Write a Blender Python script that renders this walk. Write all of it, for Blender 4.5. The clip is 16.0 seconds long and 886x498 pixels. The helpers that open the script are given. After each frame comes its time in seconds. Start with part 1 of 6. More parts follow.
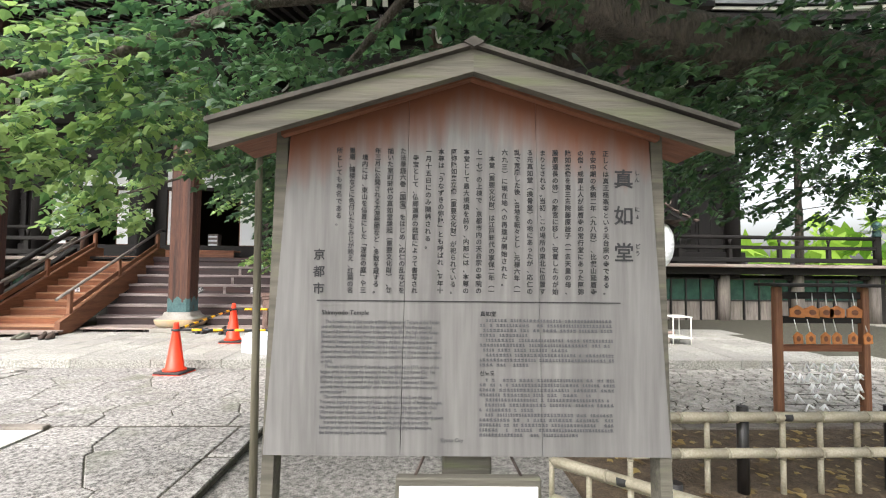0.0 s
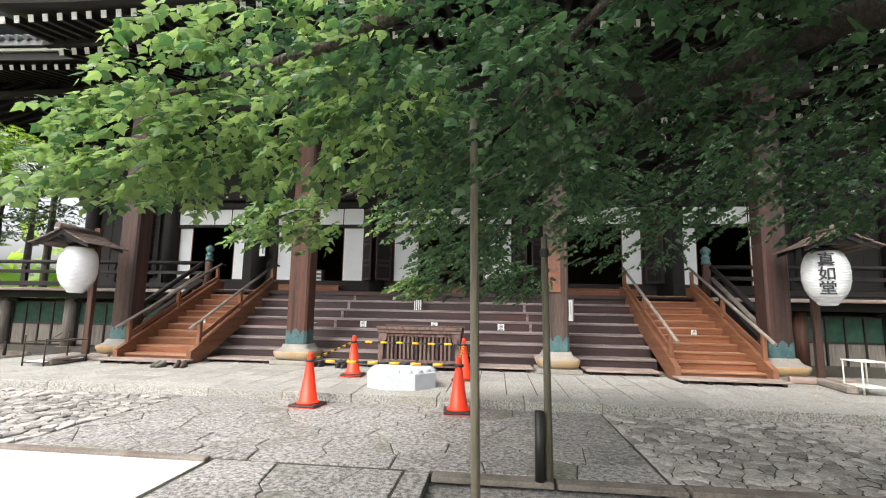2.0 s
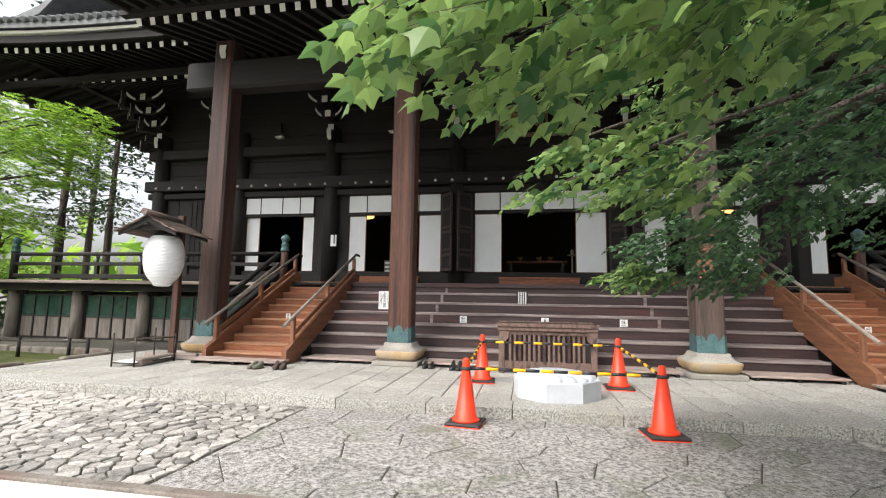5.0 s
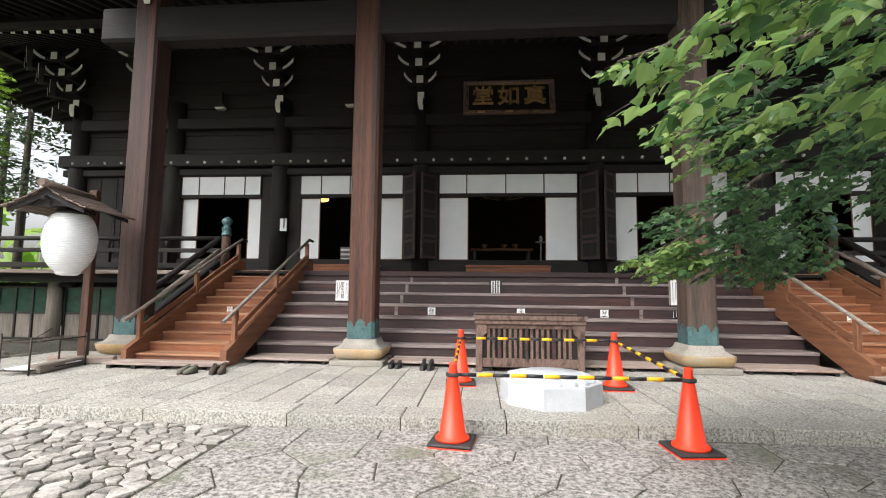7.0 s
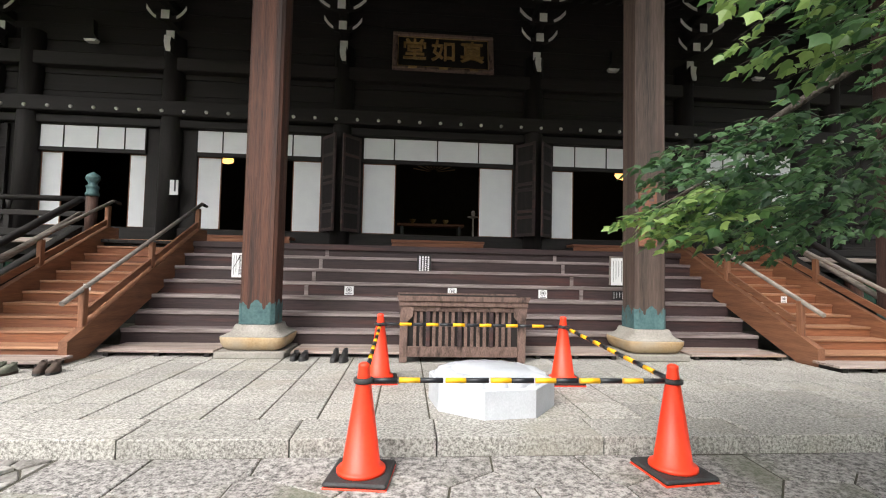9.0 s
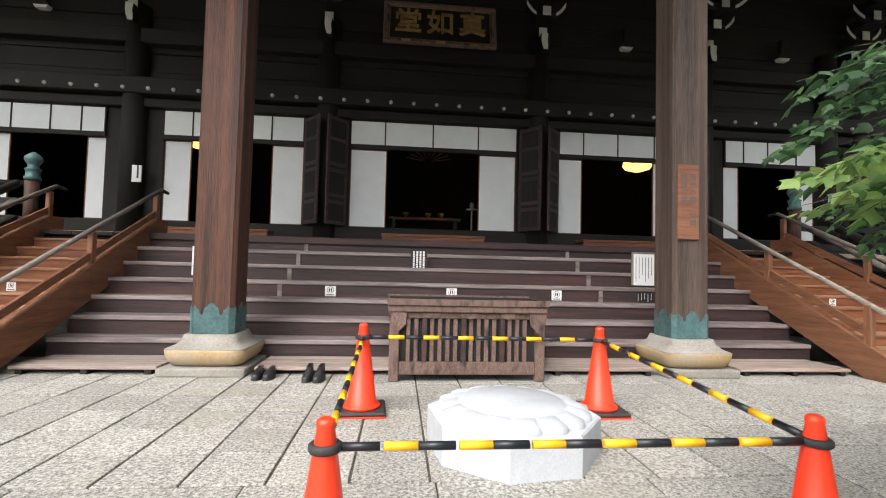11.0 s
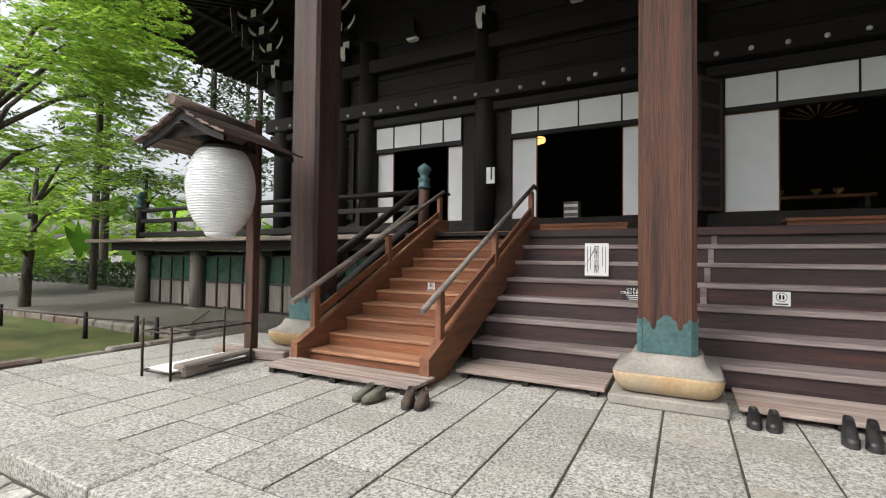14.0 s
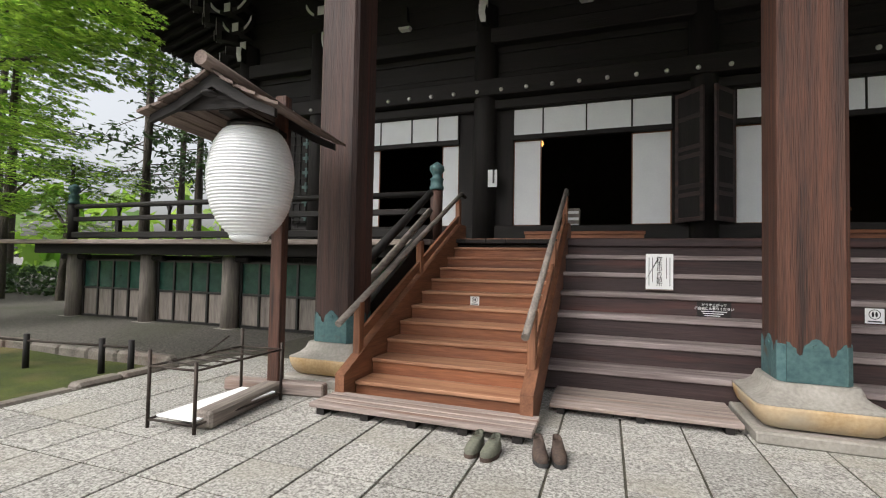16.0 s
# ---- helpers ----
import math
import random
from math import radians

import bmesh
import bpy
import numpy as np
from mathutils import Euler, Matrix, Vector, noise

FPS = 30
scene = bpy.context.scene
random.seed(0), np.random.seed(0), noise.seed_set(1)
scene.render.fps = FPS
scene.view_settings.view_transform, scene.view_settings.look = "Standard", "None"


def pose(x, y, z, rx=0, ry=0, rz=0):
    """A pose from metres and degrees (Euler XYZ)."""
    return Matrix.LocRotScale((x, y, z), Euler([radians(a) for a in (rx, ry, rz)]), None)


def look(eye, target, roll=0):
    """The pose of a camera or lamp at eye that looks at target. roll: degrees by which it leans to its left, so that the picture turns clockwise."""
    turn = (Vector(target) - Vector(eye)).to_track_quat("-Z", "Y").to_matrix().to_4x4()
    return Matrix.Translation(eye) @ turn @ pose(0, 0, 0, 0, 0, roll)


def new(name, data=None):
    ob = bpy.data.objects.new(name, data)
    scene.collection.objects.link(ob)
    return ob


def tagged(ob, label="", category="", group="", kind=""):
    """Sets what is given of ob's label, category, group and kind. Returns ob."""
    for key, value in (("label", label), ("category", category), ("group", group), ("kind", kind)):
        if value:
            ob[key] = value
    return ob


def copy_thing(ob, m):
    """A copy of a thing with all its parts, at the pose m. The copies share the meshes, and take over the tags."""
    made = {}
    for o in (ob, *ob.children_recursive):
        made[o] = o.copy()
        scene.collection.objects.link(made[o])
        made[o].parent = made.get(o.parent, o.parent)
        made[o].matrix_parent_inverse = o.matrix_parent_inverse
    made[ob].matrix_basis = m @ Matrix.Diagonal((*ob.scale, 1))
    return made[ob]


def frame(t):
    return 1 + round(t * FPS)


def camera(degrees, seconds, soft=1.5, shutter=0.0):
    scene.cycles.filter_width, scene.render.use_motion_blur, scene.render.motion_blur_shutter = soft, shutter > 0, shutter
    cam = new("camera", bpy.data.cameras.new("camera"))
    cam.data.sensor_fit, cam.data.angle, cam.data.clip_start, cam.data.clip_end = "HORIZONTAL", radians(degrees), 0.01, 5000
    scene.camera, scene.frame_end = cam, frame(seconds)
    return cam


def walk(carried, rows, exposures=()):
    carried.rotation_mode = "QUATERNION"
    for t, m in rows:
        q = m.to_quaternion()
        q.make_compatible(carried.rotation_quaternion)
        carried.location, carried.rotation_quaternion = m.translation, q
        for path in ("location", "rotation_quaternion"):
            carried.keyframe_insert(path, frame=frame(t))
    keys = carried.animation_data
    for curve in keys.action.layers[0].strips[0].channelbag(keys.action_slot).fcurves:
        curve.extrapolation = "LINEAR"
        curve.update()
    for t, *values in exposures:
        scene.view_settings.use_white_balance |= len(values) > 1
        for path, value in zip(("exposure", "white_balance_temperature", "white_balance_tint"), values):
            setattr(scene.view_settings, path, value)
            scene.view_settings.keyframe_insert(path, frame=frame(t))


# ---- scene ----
cam = camera(87.6, 16.0, soft=1.1)
PATH = [
    (0, (-0.33, 0.301, 1.447), (-0.241, 2.297, 1.54), 0.6),
    (0.5, (-0.44, 0.328, 1.421), (-0.446, 2.323, 1.568), 0.7),
    (1, (-0.727, 0.376, 1.39), (-0.828, 2.363, 1.588), 1.1),
    (1.5, (-0.952, 0.528, 1.324), (-1.139, 2.505, 1.56), 1.0),
    (2, (-1.235, 0.786, 1.308), (-1.465, 2.756, 1.566), 1.1),
    (2.5, (-1.56, 0.895, 1.279), (-1.853, 2.857, 1.533), 1.1),
    (3, (-1.914, 1.043, 1.324), (-2.277, 2.993, 1.578), 0.9),
    (3.5, (-2.224, 1.249, 1.299), (-2.62, 3.192, 1.557), 0.9),
    (4, (-2.493, 1.452, 1.297), (-2.888, 3.397, 1.544), 0.9),
    (6.5, (-3.541, 2.396, 1.377), (-3.76, 4.375, 1.566), 0.7),
    (7, (-3.482, 2.729, 1.33), (-3.639, 4.715, 1.507), 0.6),
    (7.5, (-3.462, 3.013, 1.301), (-3.528, 5.006, 1.457), 0.8),
    (8, (-3.489, 3.355, 1.321), (-3.463, 5.351, 1.454), 0.9),
    (8.5, (-3.472, 3.651, 1.285), (-3.348, 5.645, 1.386), 1.1),
    (11, (-3.454, 5.083, 1.268), (-3.266, 7.073, 1.354), 1.4),
    (11.5, (-3.681, 5.268, 1.271), (-3.634, 7.266, 1.345), 1.3),
    (12, (-3.976, 5.457, 1.321), (-4.103, 7.451, 1.395), 1.4),
    (12.5, (-4.22, 5.687, 1.3), (-4.541, 7.66, 1.367), 1.2),
    (13, (-4.505, 5.857, 1.285), (-5.04, 7.783, 1.346), 1.1),
    (13.5, (-4.903, 5.898, 1.317), (-5.655, 7.751, 1.372), 0.6),
    (14, (-5.274, 5.957, 1.293), (-6.203, 7.728, 1.334), 0.6),
    (14.5, (-5.678, 6.012, 1.311), (-6.64, 7.764, 1.358), 0.6),
    (15, (-6.096, 6.0, 1.255), (-7.0, 7.784, 1.31), 0.8),
    (15.5, (-6.452, 6.059, 1.306), (-7.256, 7.889, 1.375), 0.9),
    (16, (-6.833, 6.13, 1.335), (-7.504, 8.013, 1.402), 1.1),
]
walk(cam, [(t, look(eye, target, roll)) for t, eye, target, roll in PATH],
     exposures=((0.0, 1.68), (2.0, 1.46), (4.0, 1.33), (7.0, 1.33), (11.5, 1.3), (13.5, 1.08), (15.0, 0.86), (16.0, 0.86)))

# ---- world, sun, exposure ----
world = bpy.data.worlds.new("world")
scene.world = world
world.use_nodes = True
wn, wl = world.node_tree.nodes, world.node_tree.links
sky = wn.new("ShaderNodeTexSky")
sky.sky_type = 'NISHITA'
sky.sun_disc = False
sky.sun_elevation = radians(50)
sky.sun_rotation = radians(215)
sky.air_density, sky.dust_density, sky.ozone_density = 1.0, 6.0, 1.0
hs = wn.new("ShaderNodeHueSaturation")
hs.inputs["Saturation"].default_value = 0.25
wl.new(sky.outputs[0], hs.inputs["Color"])
wl.new(hs.outputs[0], wn["Background"].inputs["Color"])
wn["Background"].inputs["Strength"].default_value = 0.15
sun = new("sun", bpy.data.lights.new("sun", 'SUN'))
sun.data.energy, sun.data.angle, sun.data.color = 0.38, radians(30), (1.0, 0.96, 0.92)
sun.matrix_world = look((-18, -26, 37.7), (0, 0, 0))

# ---- materials ----


def make_mat(name):
    m = bpy.data.materials.new(name)
    m.use_nodes = True
    nt = m.node_tree
    return m, nt, nt.nodes["Principled BSDF"]


def surface(name, dark, light, scale=6.0, stretch=(1, 1, 1), rough=0.8, bump=0.3, fine=60.0, metal=0.0, stain=None, vary=0.12, contrast=(0.3, 0.7), dist=0.02):
    """Two-scale noise colour, broad stains, a random shift per object, bump from the same grain."""
    m, nt, bs = make_mat(name)
    N, L = nt.nodes.new, nt.links.new
    tc = N("ShaderNodeTexCoord")
    mp = N("ShaderNodeMapping")
    mp.inputs["Scale"].default_value = stretch
    L(tc.outputs["Object"], mp.inputs[0])
    oi = N("ShaderNodeObjectInfo")
    off = N("ShaderNodeVectorMath")
    off.operation = 'MULTIPLY_ADD'
    L(mp.outputs[0], off.inputs[0])
    off.inputs[1].default_value = (1, 1, 1)
    comb = N("ShaderNodeCombineXYZ")
    mul = N("ShaderNodeMath")
    mul.operation = 'MULTIPLY'
    mul.inputs[1].default_value = 37.0
    L(oi.outputs["Random"], mul.inputs[0])
    for k in range(3):
        L(mul.outputs[0], comb.inputs[k])
    L(comb.outputs[0], off.inputs[2])
    n1, n2 = N("ShaderNodeTexNoise"), N("ShaderNodeTexNoise")
    n1.inputs["Scale"].default_value, n1.inputs["Detail"].default_value = scale, 6
    n2.inputs["Scale"].default_value, n2.inputs["Detail"].default_value = fine, 4
    L(off.outputs[0], n1.inputs[0])
    L(off.outputs[0], n2.inputs[0])
    mix = N("ShaderNodeMix")
    mix.data_type = 'FLOAT'
    mix.inputs[0].default_value = 0.45
    L(n1.outputs[0], mix.inputs[2])
    L(n2.outputs[0], mix.inputs[3])
    ramp = N("ShaderNodeValToRGB")
    ramp.color_ramp.elements[0].position, ramp.color_ramp.elements[1].position = contrast
    ramp.color_ramp.elements[0].color, ramp.color_ramp.elements[1].color = (*dark, 1), (*light, 1)
    L(mix.outputs[0], ramp.inputs[0])
    col = ramp.outputs[0]
    if stain:
        ns = N("ShaderNodeTexNoise")
        ns.inputs["Scale"].default_value, ns.inputs["Detail"].default_value = stain[1], 5
        L(off.outputs[0], ns.inputs[0])
        rs = N("ShaderNodeValToRGB")
        rs.color_ramp.elements[0].position, rs.color_ramp.elements[1].position = stain[2]
        L(ns.outputs[0], rs.inputs[0])
        mx = N("ShaderNodeMix")
        mx.data_type = 'RGBA'
        L(rs.outputs[0], mx.inputs[0])
        L(col, mx.inputs[6])
        mx.inputs[7].default_value = (*stain[0], 1)
        col = mx.outputs[2]
    hv = N("ShaderNodeHueSaturation")
    mr = N("ShaderNodeMapRange")
    mr.inputs[3].default_value, mr.inputs[4].default_value = 1 - vary, 1 + vary
    L(oi.outputs["Random"], mr.inputs[0])
    L(mr.outputs[0], hv.inputs["Value"])
    L(col, hv.inputs["Color"])
    L(hv.outputs[0], bs.inputs["Base Color"])
    bs.inputs["Roughness"].default_value, bs.inputs["Metallic"].default_value = rough, metal
    bp = N("ShaderNodeBump")
    bp.inputs["Strength"].default_value, bp.inputs["Distance"].default_value = bump, dist
    L(mix.outputs[0], bp.inputs["Height"])
    L(bp.outputs[0], bs.inputs["Normal"])
    return m


def plain(name, col, rough=0.6, metal=0.0, emit=0.0, alpha=1.0, trans=0.0):
    m, nt, bs = make_mat(name)
    bs.inputs["Base Color"].default_value = (*col, 1)
    bs.inputs["Roughness"].default_value, bs.inputs["Metallic"].default_value = rough, metal
    bs.inputs["Transmission Weight"].default_value = trans
    if emit:
        bs.inputs["Emission Color"].default_value, bs.inputs["Emission Strength"].default_value = (*col, 1), emit
    return m


GZ, GX, GY = (14, 14, 1.0), (1.0, 14, 14), (14, 1.0, 14)
M = dict(
    wood_col=surface("column_wood", (0.020, 0.009, 0.007), (0.125, 0.052, 0.033), 1.3, (9, 9, 0.4), 0.65, 0.8, 14, stain=((0.012, 0.007, 0.006), 1.1, (0.57, 0.70)), contrast=(0.34, 0.68), vary=0.25),
    col_dark=surface("column_wood_dark", (0.012, 0.007, 0.006), (0.085, 0.040, 0.032), 1.3, (9, 9, 0.3), 0.6, 0.9, 16, stain=((0.11, 0.032, 0.020), 0.9, (0.56, 0.72)), contrast=(0.34, 0.70)),
    col_red=surface("column_wood_red", (0.022, 0.0095, 0.007), (0.148, 0.056, 0.032), 1.3, (9, 9, 0.25), 0.65, 1.0, 18, stain=((0.035, 0.020, 0.016), 0.9, (0.50, 0.68)), contrast=(0.36, 0.66)),
    col_grey=surface("column_wood_grey", (0.026, 0.018, 0.014), (0.15, 0.10, 0.078), 1.3, (9, 9, 0.25), 0.7, 1.0, 18, stain=((0.05, 0.030, 0.024), 0.9, (0.52, 0.70)), contrast=(0.36, 0.66)),
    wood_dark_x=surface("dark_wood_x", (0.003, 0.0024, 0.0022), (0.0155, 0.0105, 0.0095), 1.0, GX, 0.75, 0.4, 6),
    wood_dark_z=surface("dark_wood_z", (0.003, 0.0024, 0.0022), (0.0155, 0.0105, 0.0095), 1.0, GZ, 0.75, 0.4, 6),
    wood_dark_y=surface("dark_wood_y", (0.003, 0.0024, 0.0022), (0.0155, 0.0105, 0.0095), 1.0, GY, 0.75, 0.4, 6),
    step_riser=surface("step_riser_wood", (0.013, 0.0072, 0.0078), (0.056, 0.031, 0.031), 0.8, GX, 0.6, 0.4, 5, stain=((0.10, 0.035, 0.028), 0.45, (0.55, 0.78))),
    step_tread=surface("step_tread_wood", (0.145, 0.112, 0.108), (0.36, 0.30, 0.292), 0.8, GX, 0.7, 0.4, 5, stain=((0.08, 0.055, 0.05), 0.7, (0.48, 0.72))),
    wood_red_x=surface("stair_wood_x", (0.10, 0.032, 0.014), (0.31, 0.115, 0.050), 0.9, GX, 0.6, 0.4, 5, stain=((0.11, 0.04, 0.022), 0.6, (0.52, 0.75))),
    # stair wood made paler: worn treads, plus sky light put into the colour
    tread_red_lit=surface("stair_tread_worn_lit", (0.20, 0.085, 0.042), (0.45, 0.24, 0.14), 0.9, GX, 0.65, 0.4, 5, stain=((0.20, 0.075, 0.035), 0.6, (0.48, 0.72))),
    wood_red_y=surface("stair_wood_y", (0.11, 0.043, 0.022), (0.28, 0.122, 0.062), 0.9, GY, 0.6, 0.35, 5),
    wood_red_z=surface("stair_wood_z", (0.11, 0.043, 0.022), (0.3, 0.13, 0.065), 0.9, GZ, 0.6, 0.35, 5),
    wood_grey_x=surface("weathered_plank_x", (0.13, 0.10, 0.09), (0.44, 0.36, 0.32), 0.9, GX, 0.85, 0.6, 5, stain=((0.22, 0.12, 0.08), 0.6, (0.52, 0.75))),
    wood_grey_y=surface("weathered_plank_y", (0.10, 0.085, 0.075), (0.34, 0.29, 0.25), 0.9, GY, 0.85, 0.5, 5),
    wood_grey_z=surface("weathered_plank_z", (0.10, 0.085, 0.075), (0.30, 0.26, 0.23), 0.9, GZ, 0.85, 0.5, 5),
    granite=surface("granite_slab", (0.14, 0.133, 0.12), (0.47, 0.455, 0.42), 48, (1, 1, 1), 0.85, 0.35, 95, stain=((0.27, 0.25, 0.20), 1.3, (0.55, 0.9)), contrast=(0.40, 0.60), dist=0.006),
    paving=surface("paving_stone", (0.075, 0.07, 0.066), (0.40, 0.38, 0.36), 26, (1, 1, 1), 0.8, 0.4, 80, stain=((0.13, 0.14, 0.09), 1.1, (0.55, 0.85)), contrast=(0.40, 0.60), dist=0.008),
    cobble=surface("cobble_stone", (0.12, 0.11, 0.10), (0.42, 0.40, 0.37), 7, (1, 1, 1), 0.85, 0.4, 45, vary=0.38, contrast=(0.33, 0.66), dist=0.012),
    concrete=surface("pale_sand", (0.30, 0.285, 0.26), (0.58, 0.565, 0.54), 30, (1, 1, 1), 0.95, 0.4, 110, stain=((0.36, 0.34, 0.30), 0.8, (0.5, 0.8)), contrast=(0.36, 0.62), dist=0.006),
    gravel=surface("gravel", (0.05, 0.047, 0.043), (0.30, 0.285, 0.265), 22, (1, 1, 1), 0.95, 0.9, 70, contrast=(0.36, 0.62), dist=0.03),
    gravel_dark=surface("grey_gravel", (0.022, 0.020, 0.017), (0.165, 0.15, 0.13), 26, (1, 1, 1), 0.95, 1.0, 70, stain=((0.05, 0.055, 0.03), 0.5, (0.5, 0.75)), contrast=(0.36, 0.62), dist=0.03),
    joint=surface("joint_earth", (0.022, 0.02, 0.015), (0.085, 0.078, 0.055), 14, (1, 1, 1), 0.95, 0.6, 60),
    soil=surface("leaf_litter_soil", (0.035, 0.024, 0.016), (0.17, 0.12, 0.075), 12, (1, 1, 1), 0.95, 0.9, 50, dist=0.04),
    moss=surface("moss", (0.016, 0.028, 0.003), (0.085, 0.105, 0.010), 3, (1, 1, 1), 0.95, 0.9, 60, stain=((0.13, 0.10, 0.035), 1.2, (0.52, 0.75)), dist=0.03),
    kerb=surface("kerb_stone", (0.07, 0.06, 0.05), (0.25, 0.22, 0.19), 5, (1, 1, 1), 0.85, 0.5, 50, stain=((0.10, 0.06, 0.045), 1.6, (0.5, 0.75)), dist=0.012),
    base_stone=surface("base_stone", (0.32, 0.19, 0.075), (0.56, 0.41, 0.23), 3, (1, 1, 1), 0.75, 0.25, 40, stain=((0.36, 0.32, 0.26), 1.6, (0.50, 0.75)), dist=0.008),
    base_grey=surface("base_stone_grey", (0.17, 0.155, 0.135), (0.36, 0.335, 0.3), 3, (1, 1, 1), 0.8, 0.25, 40, dist=0.008),
    white_stone=surface("white_stone", (0.35, 0.37, 0.40), (0.49, 0.51, 0.54), 4, (1, 1, 1), 0.7, 0.3, 60, dist=0.004),
    patina=surface("verdigris_bronze", (0.035, 0.085, 0.095), (0.11, 0.20, 0.20), 6, (1, 1, 1), 0.6, 0.2, 30, metal=0.3, stain=((0.10, 0.055, 0.03), 5, (0.62, 0.75))),
    patina_dark=surface("dark_bronze", (0.025, 0.05, 0.05), (0.10, 0.15, 0.14), 6, (1, 1, 1), 0.55, 0.2, 30, metal=0.4),
    shoji=surface("shoji_paper", (0.74, 0.75, 0.77), (0.82, 0.83, 0.84), 3, (1, 1, 1), 0.9, 0.05, 40, vary=0.03),
    white_paint=surface("white_paint", (0.62, 0.60, 0.55), (0.80, 0.79, 0.75), 5, (1, 1, 1), 0.8, 0.1, 40, vary=0.06),
    cone=surface("orange_plastic", (0.78, 0.032, 0.008), (0.90, 0.055, 0.014), 4, (1, 1, 1), 0.45, 0.05, 40, vary=0.04),
    rubber=surface("black_rubber", (0.012, 0.012, 0.013), (0.04, 0.04, 0.04), 8, (1, 1, 1), 0.7, 0.2, 60),
    yellow=plain("yellow_tape", (0.80, 0.42, 0.01), 0.45),
    black_tape=plain("black_tape", (0.012, 0.014, 0.018), 0.4),
    sign=surface("sign_board_wood", (0.30, 0.285, 0.27), (0.44, 0.42, 0.40), 1.2, GZ, 0.8, 0.15, 6, vary=0.0, dist=0.004),
    sign_red=surface("sign_wood_reddish", (0.1, 0.035, 0.018), (0.26, 0.11, 0.06), 1.2, GX, 0.75, 0.3, 6, vary=0.04),
    sign_edge=surface("sign_wood_grey", (0.045, 0.042, 0.033), (0.135, 0.123, 0.097), 1.2, GX, 0.85, 0.4, 6, stain=((0.09, 0.10, 0.05), 3, (0.55, 0.75)), vary=0.05),
    roof_bark=surface("dark_roof_plank", (0.02, 0.018, 0.015), (0.09, 0.08, 0.065), 3, (1, 1, 1), 0.9, 0.4, 30),
    shingle=surface("old_shingle", (0.05, 0.036, 0.030), (0.21, 0.155, 0.13), 0.9, GY, 0.85, 0.6, 5, vary=0.25),
    box_wood=surface("worn_box_wood", (0.05, 0.029, 0.023), (0.25, 0.16, 0.13), 2.0, (5, 5, 2), 0.75, 0.5, 22, stain=((0.03, 0.016, 0.013), 2.0, (0.52, 0.7))),
    ink=plain("black_ink", (0.018, 0.018, 0.02), 0.8),
    ink_soft=plain("faded_ink", (0.07, 0.07, 0.075), 0.8),
    lantern=surface("lantern_paper", (0.68, 0.69, 0.71), (0.80, 0.81, 0.82), 3, (1, 1, 1), 0.35, 0.1, 30, vary=0.02),
    pole=surface("support_pole_wood", (0.07, 0.06, 0.045), (0.20, 0.18, 0.13), 1.2, GZ, 0.85, 0.4, 6),
    bamboo=surface("old_bamboo", (0.22, 0.19, 0.13), (0.46, 0.42, 0.33), 1.5, (3, 3, 3), 0.6, 0.2, 25),
    iron=surface("rusty_iron", (0.02, 0.017, 0.015), (0.07, 0.05, 0.04), 9, (1, 1, 1), 0.6, 0.2, 60, metal=0.5),
    tile=surface("roof_tile", (0.05, 0.055, 0.06), (0.16, 0.165, 0.17), 5, (1, 1, 1), 0.55, 0.3, 40),
    bark=surface("bark", (0.025, 0.02, 0.016), (0.12, 0.10, 0.08), 5, (3, 3, 0.8), 0.95, 1.0, 20, dist=0.05),
    gold=surface("tarnished_gold", (0.16, 0.09, 0.032), (0.48, 0.31, 0.12), 6, (1, 1, 1), 0.5, 0.2, 40, metal=0.2),
    fan_gilt=surface("gilt_fan", (0.55, 0.33, 0.16), (0.85, 0.58, 0.34), 6, (1, 1, 1), 0.6, 0.2, 40),
    black_lacquer=surface("black_lacquer", (0.008, 0.007, 0.007), (0.02, 0.017, 0.016), 4, (1, 1, 1), 0.45, 0.1, 40),
    # near-black: the gloom of the unlit rooms is put into this colour
    interior=surface("interior_unlit", (0.010, 0.009, 0.008), (0.03, 0.026, 0.022), 3, (1, 1, 1), 0.8, 0.2, 30),
    lamp=plain("lit_lamp", (1.0, 0.50, 0.13), 0.6, emit=1.3),
    shoe=surface("black_leather", (0.008, 0.008, 0.009), (0.03, 0.028, 0.028), 9, (1, 1, 1), 0.45, 0.2, 60),
    shoe_brown=surface("brown_suede", (0.03, 0.02, 0.016), (0.09, 0.06, 0.045), 9, (1, 1, 1), 0.8, 0.2, 60),
    shoe_green=surface("olive_mesh", (0.06, 0.065, 0.05), (0.16, 0.16, 0.12), 9, (1, 1, 1), 0.8, 0.2, 60),
    # glossy dark pane; the garden's green reflection is painted into its colour
    glass_reflect=surface("glass_green_reflection", (0.006, 0.03, 0.022), (0.035, 0.10, 0.075), 6, (1, 1, 1), 0.12, 0.1, 60),
    ema=surface("ema_wood", (0.38, 0.12, 0.03), (0.62, 0.25, 0.08), 4, (1, 1, 1), 0.7, 0.15, 40),
    paper=plain("white_paper", (0.82, 0.82, 0.82), 0.9),
)


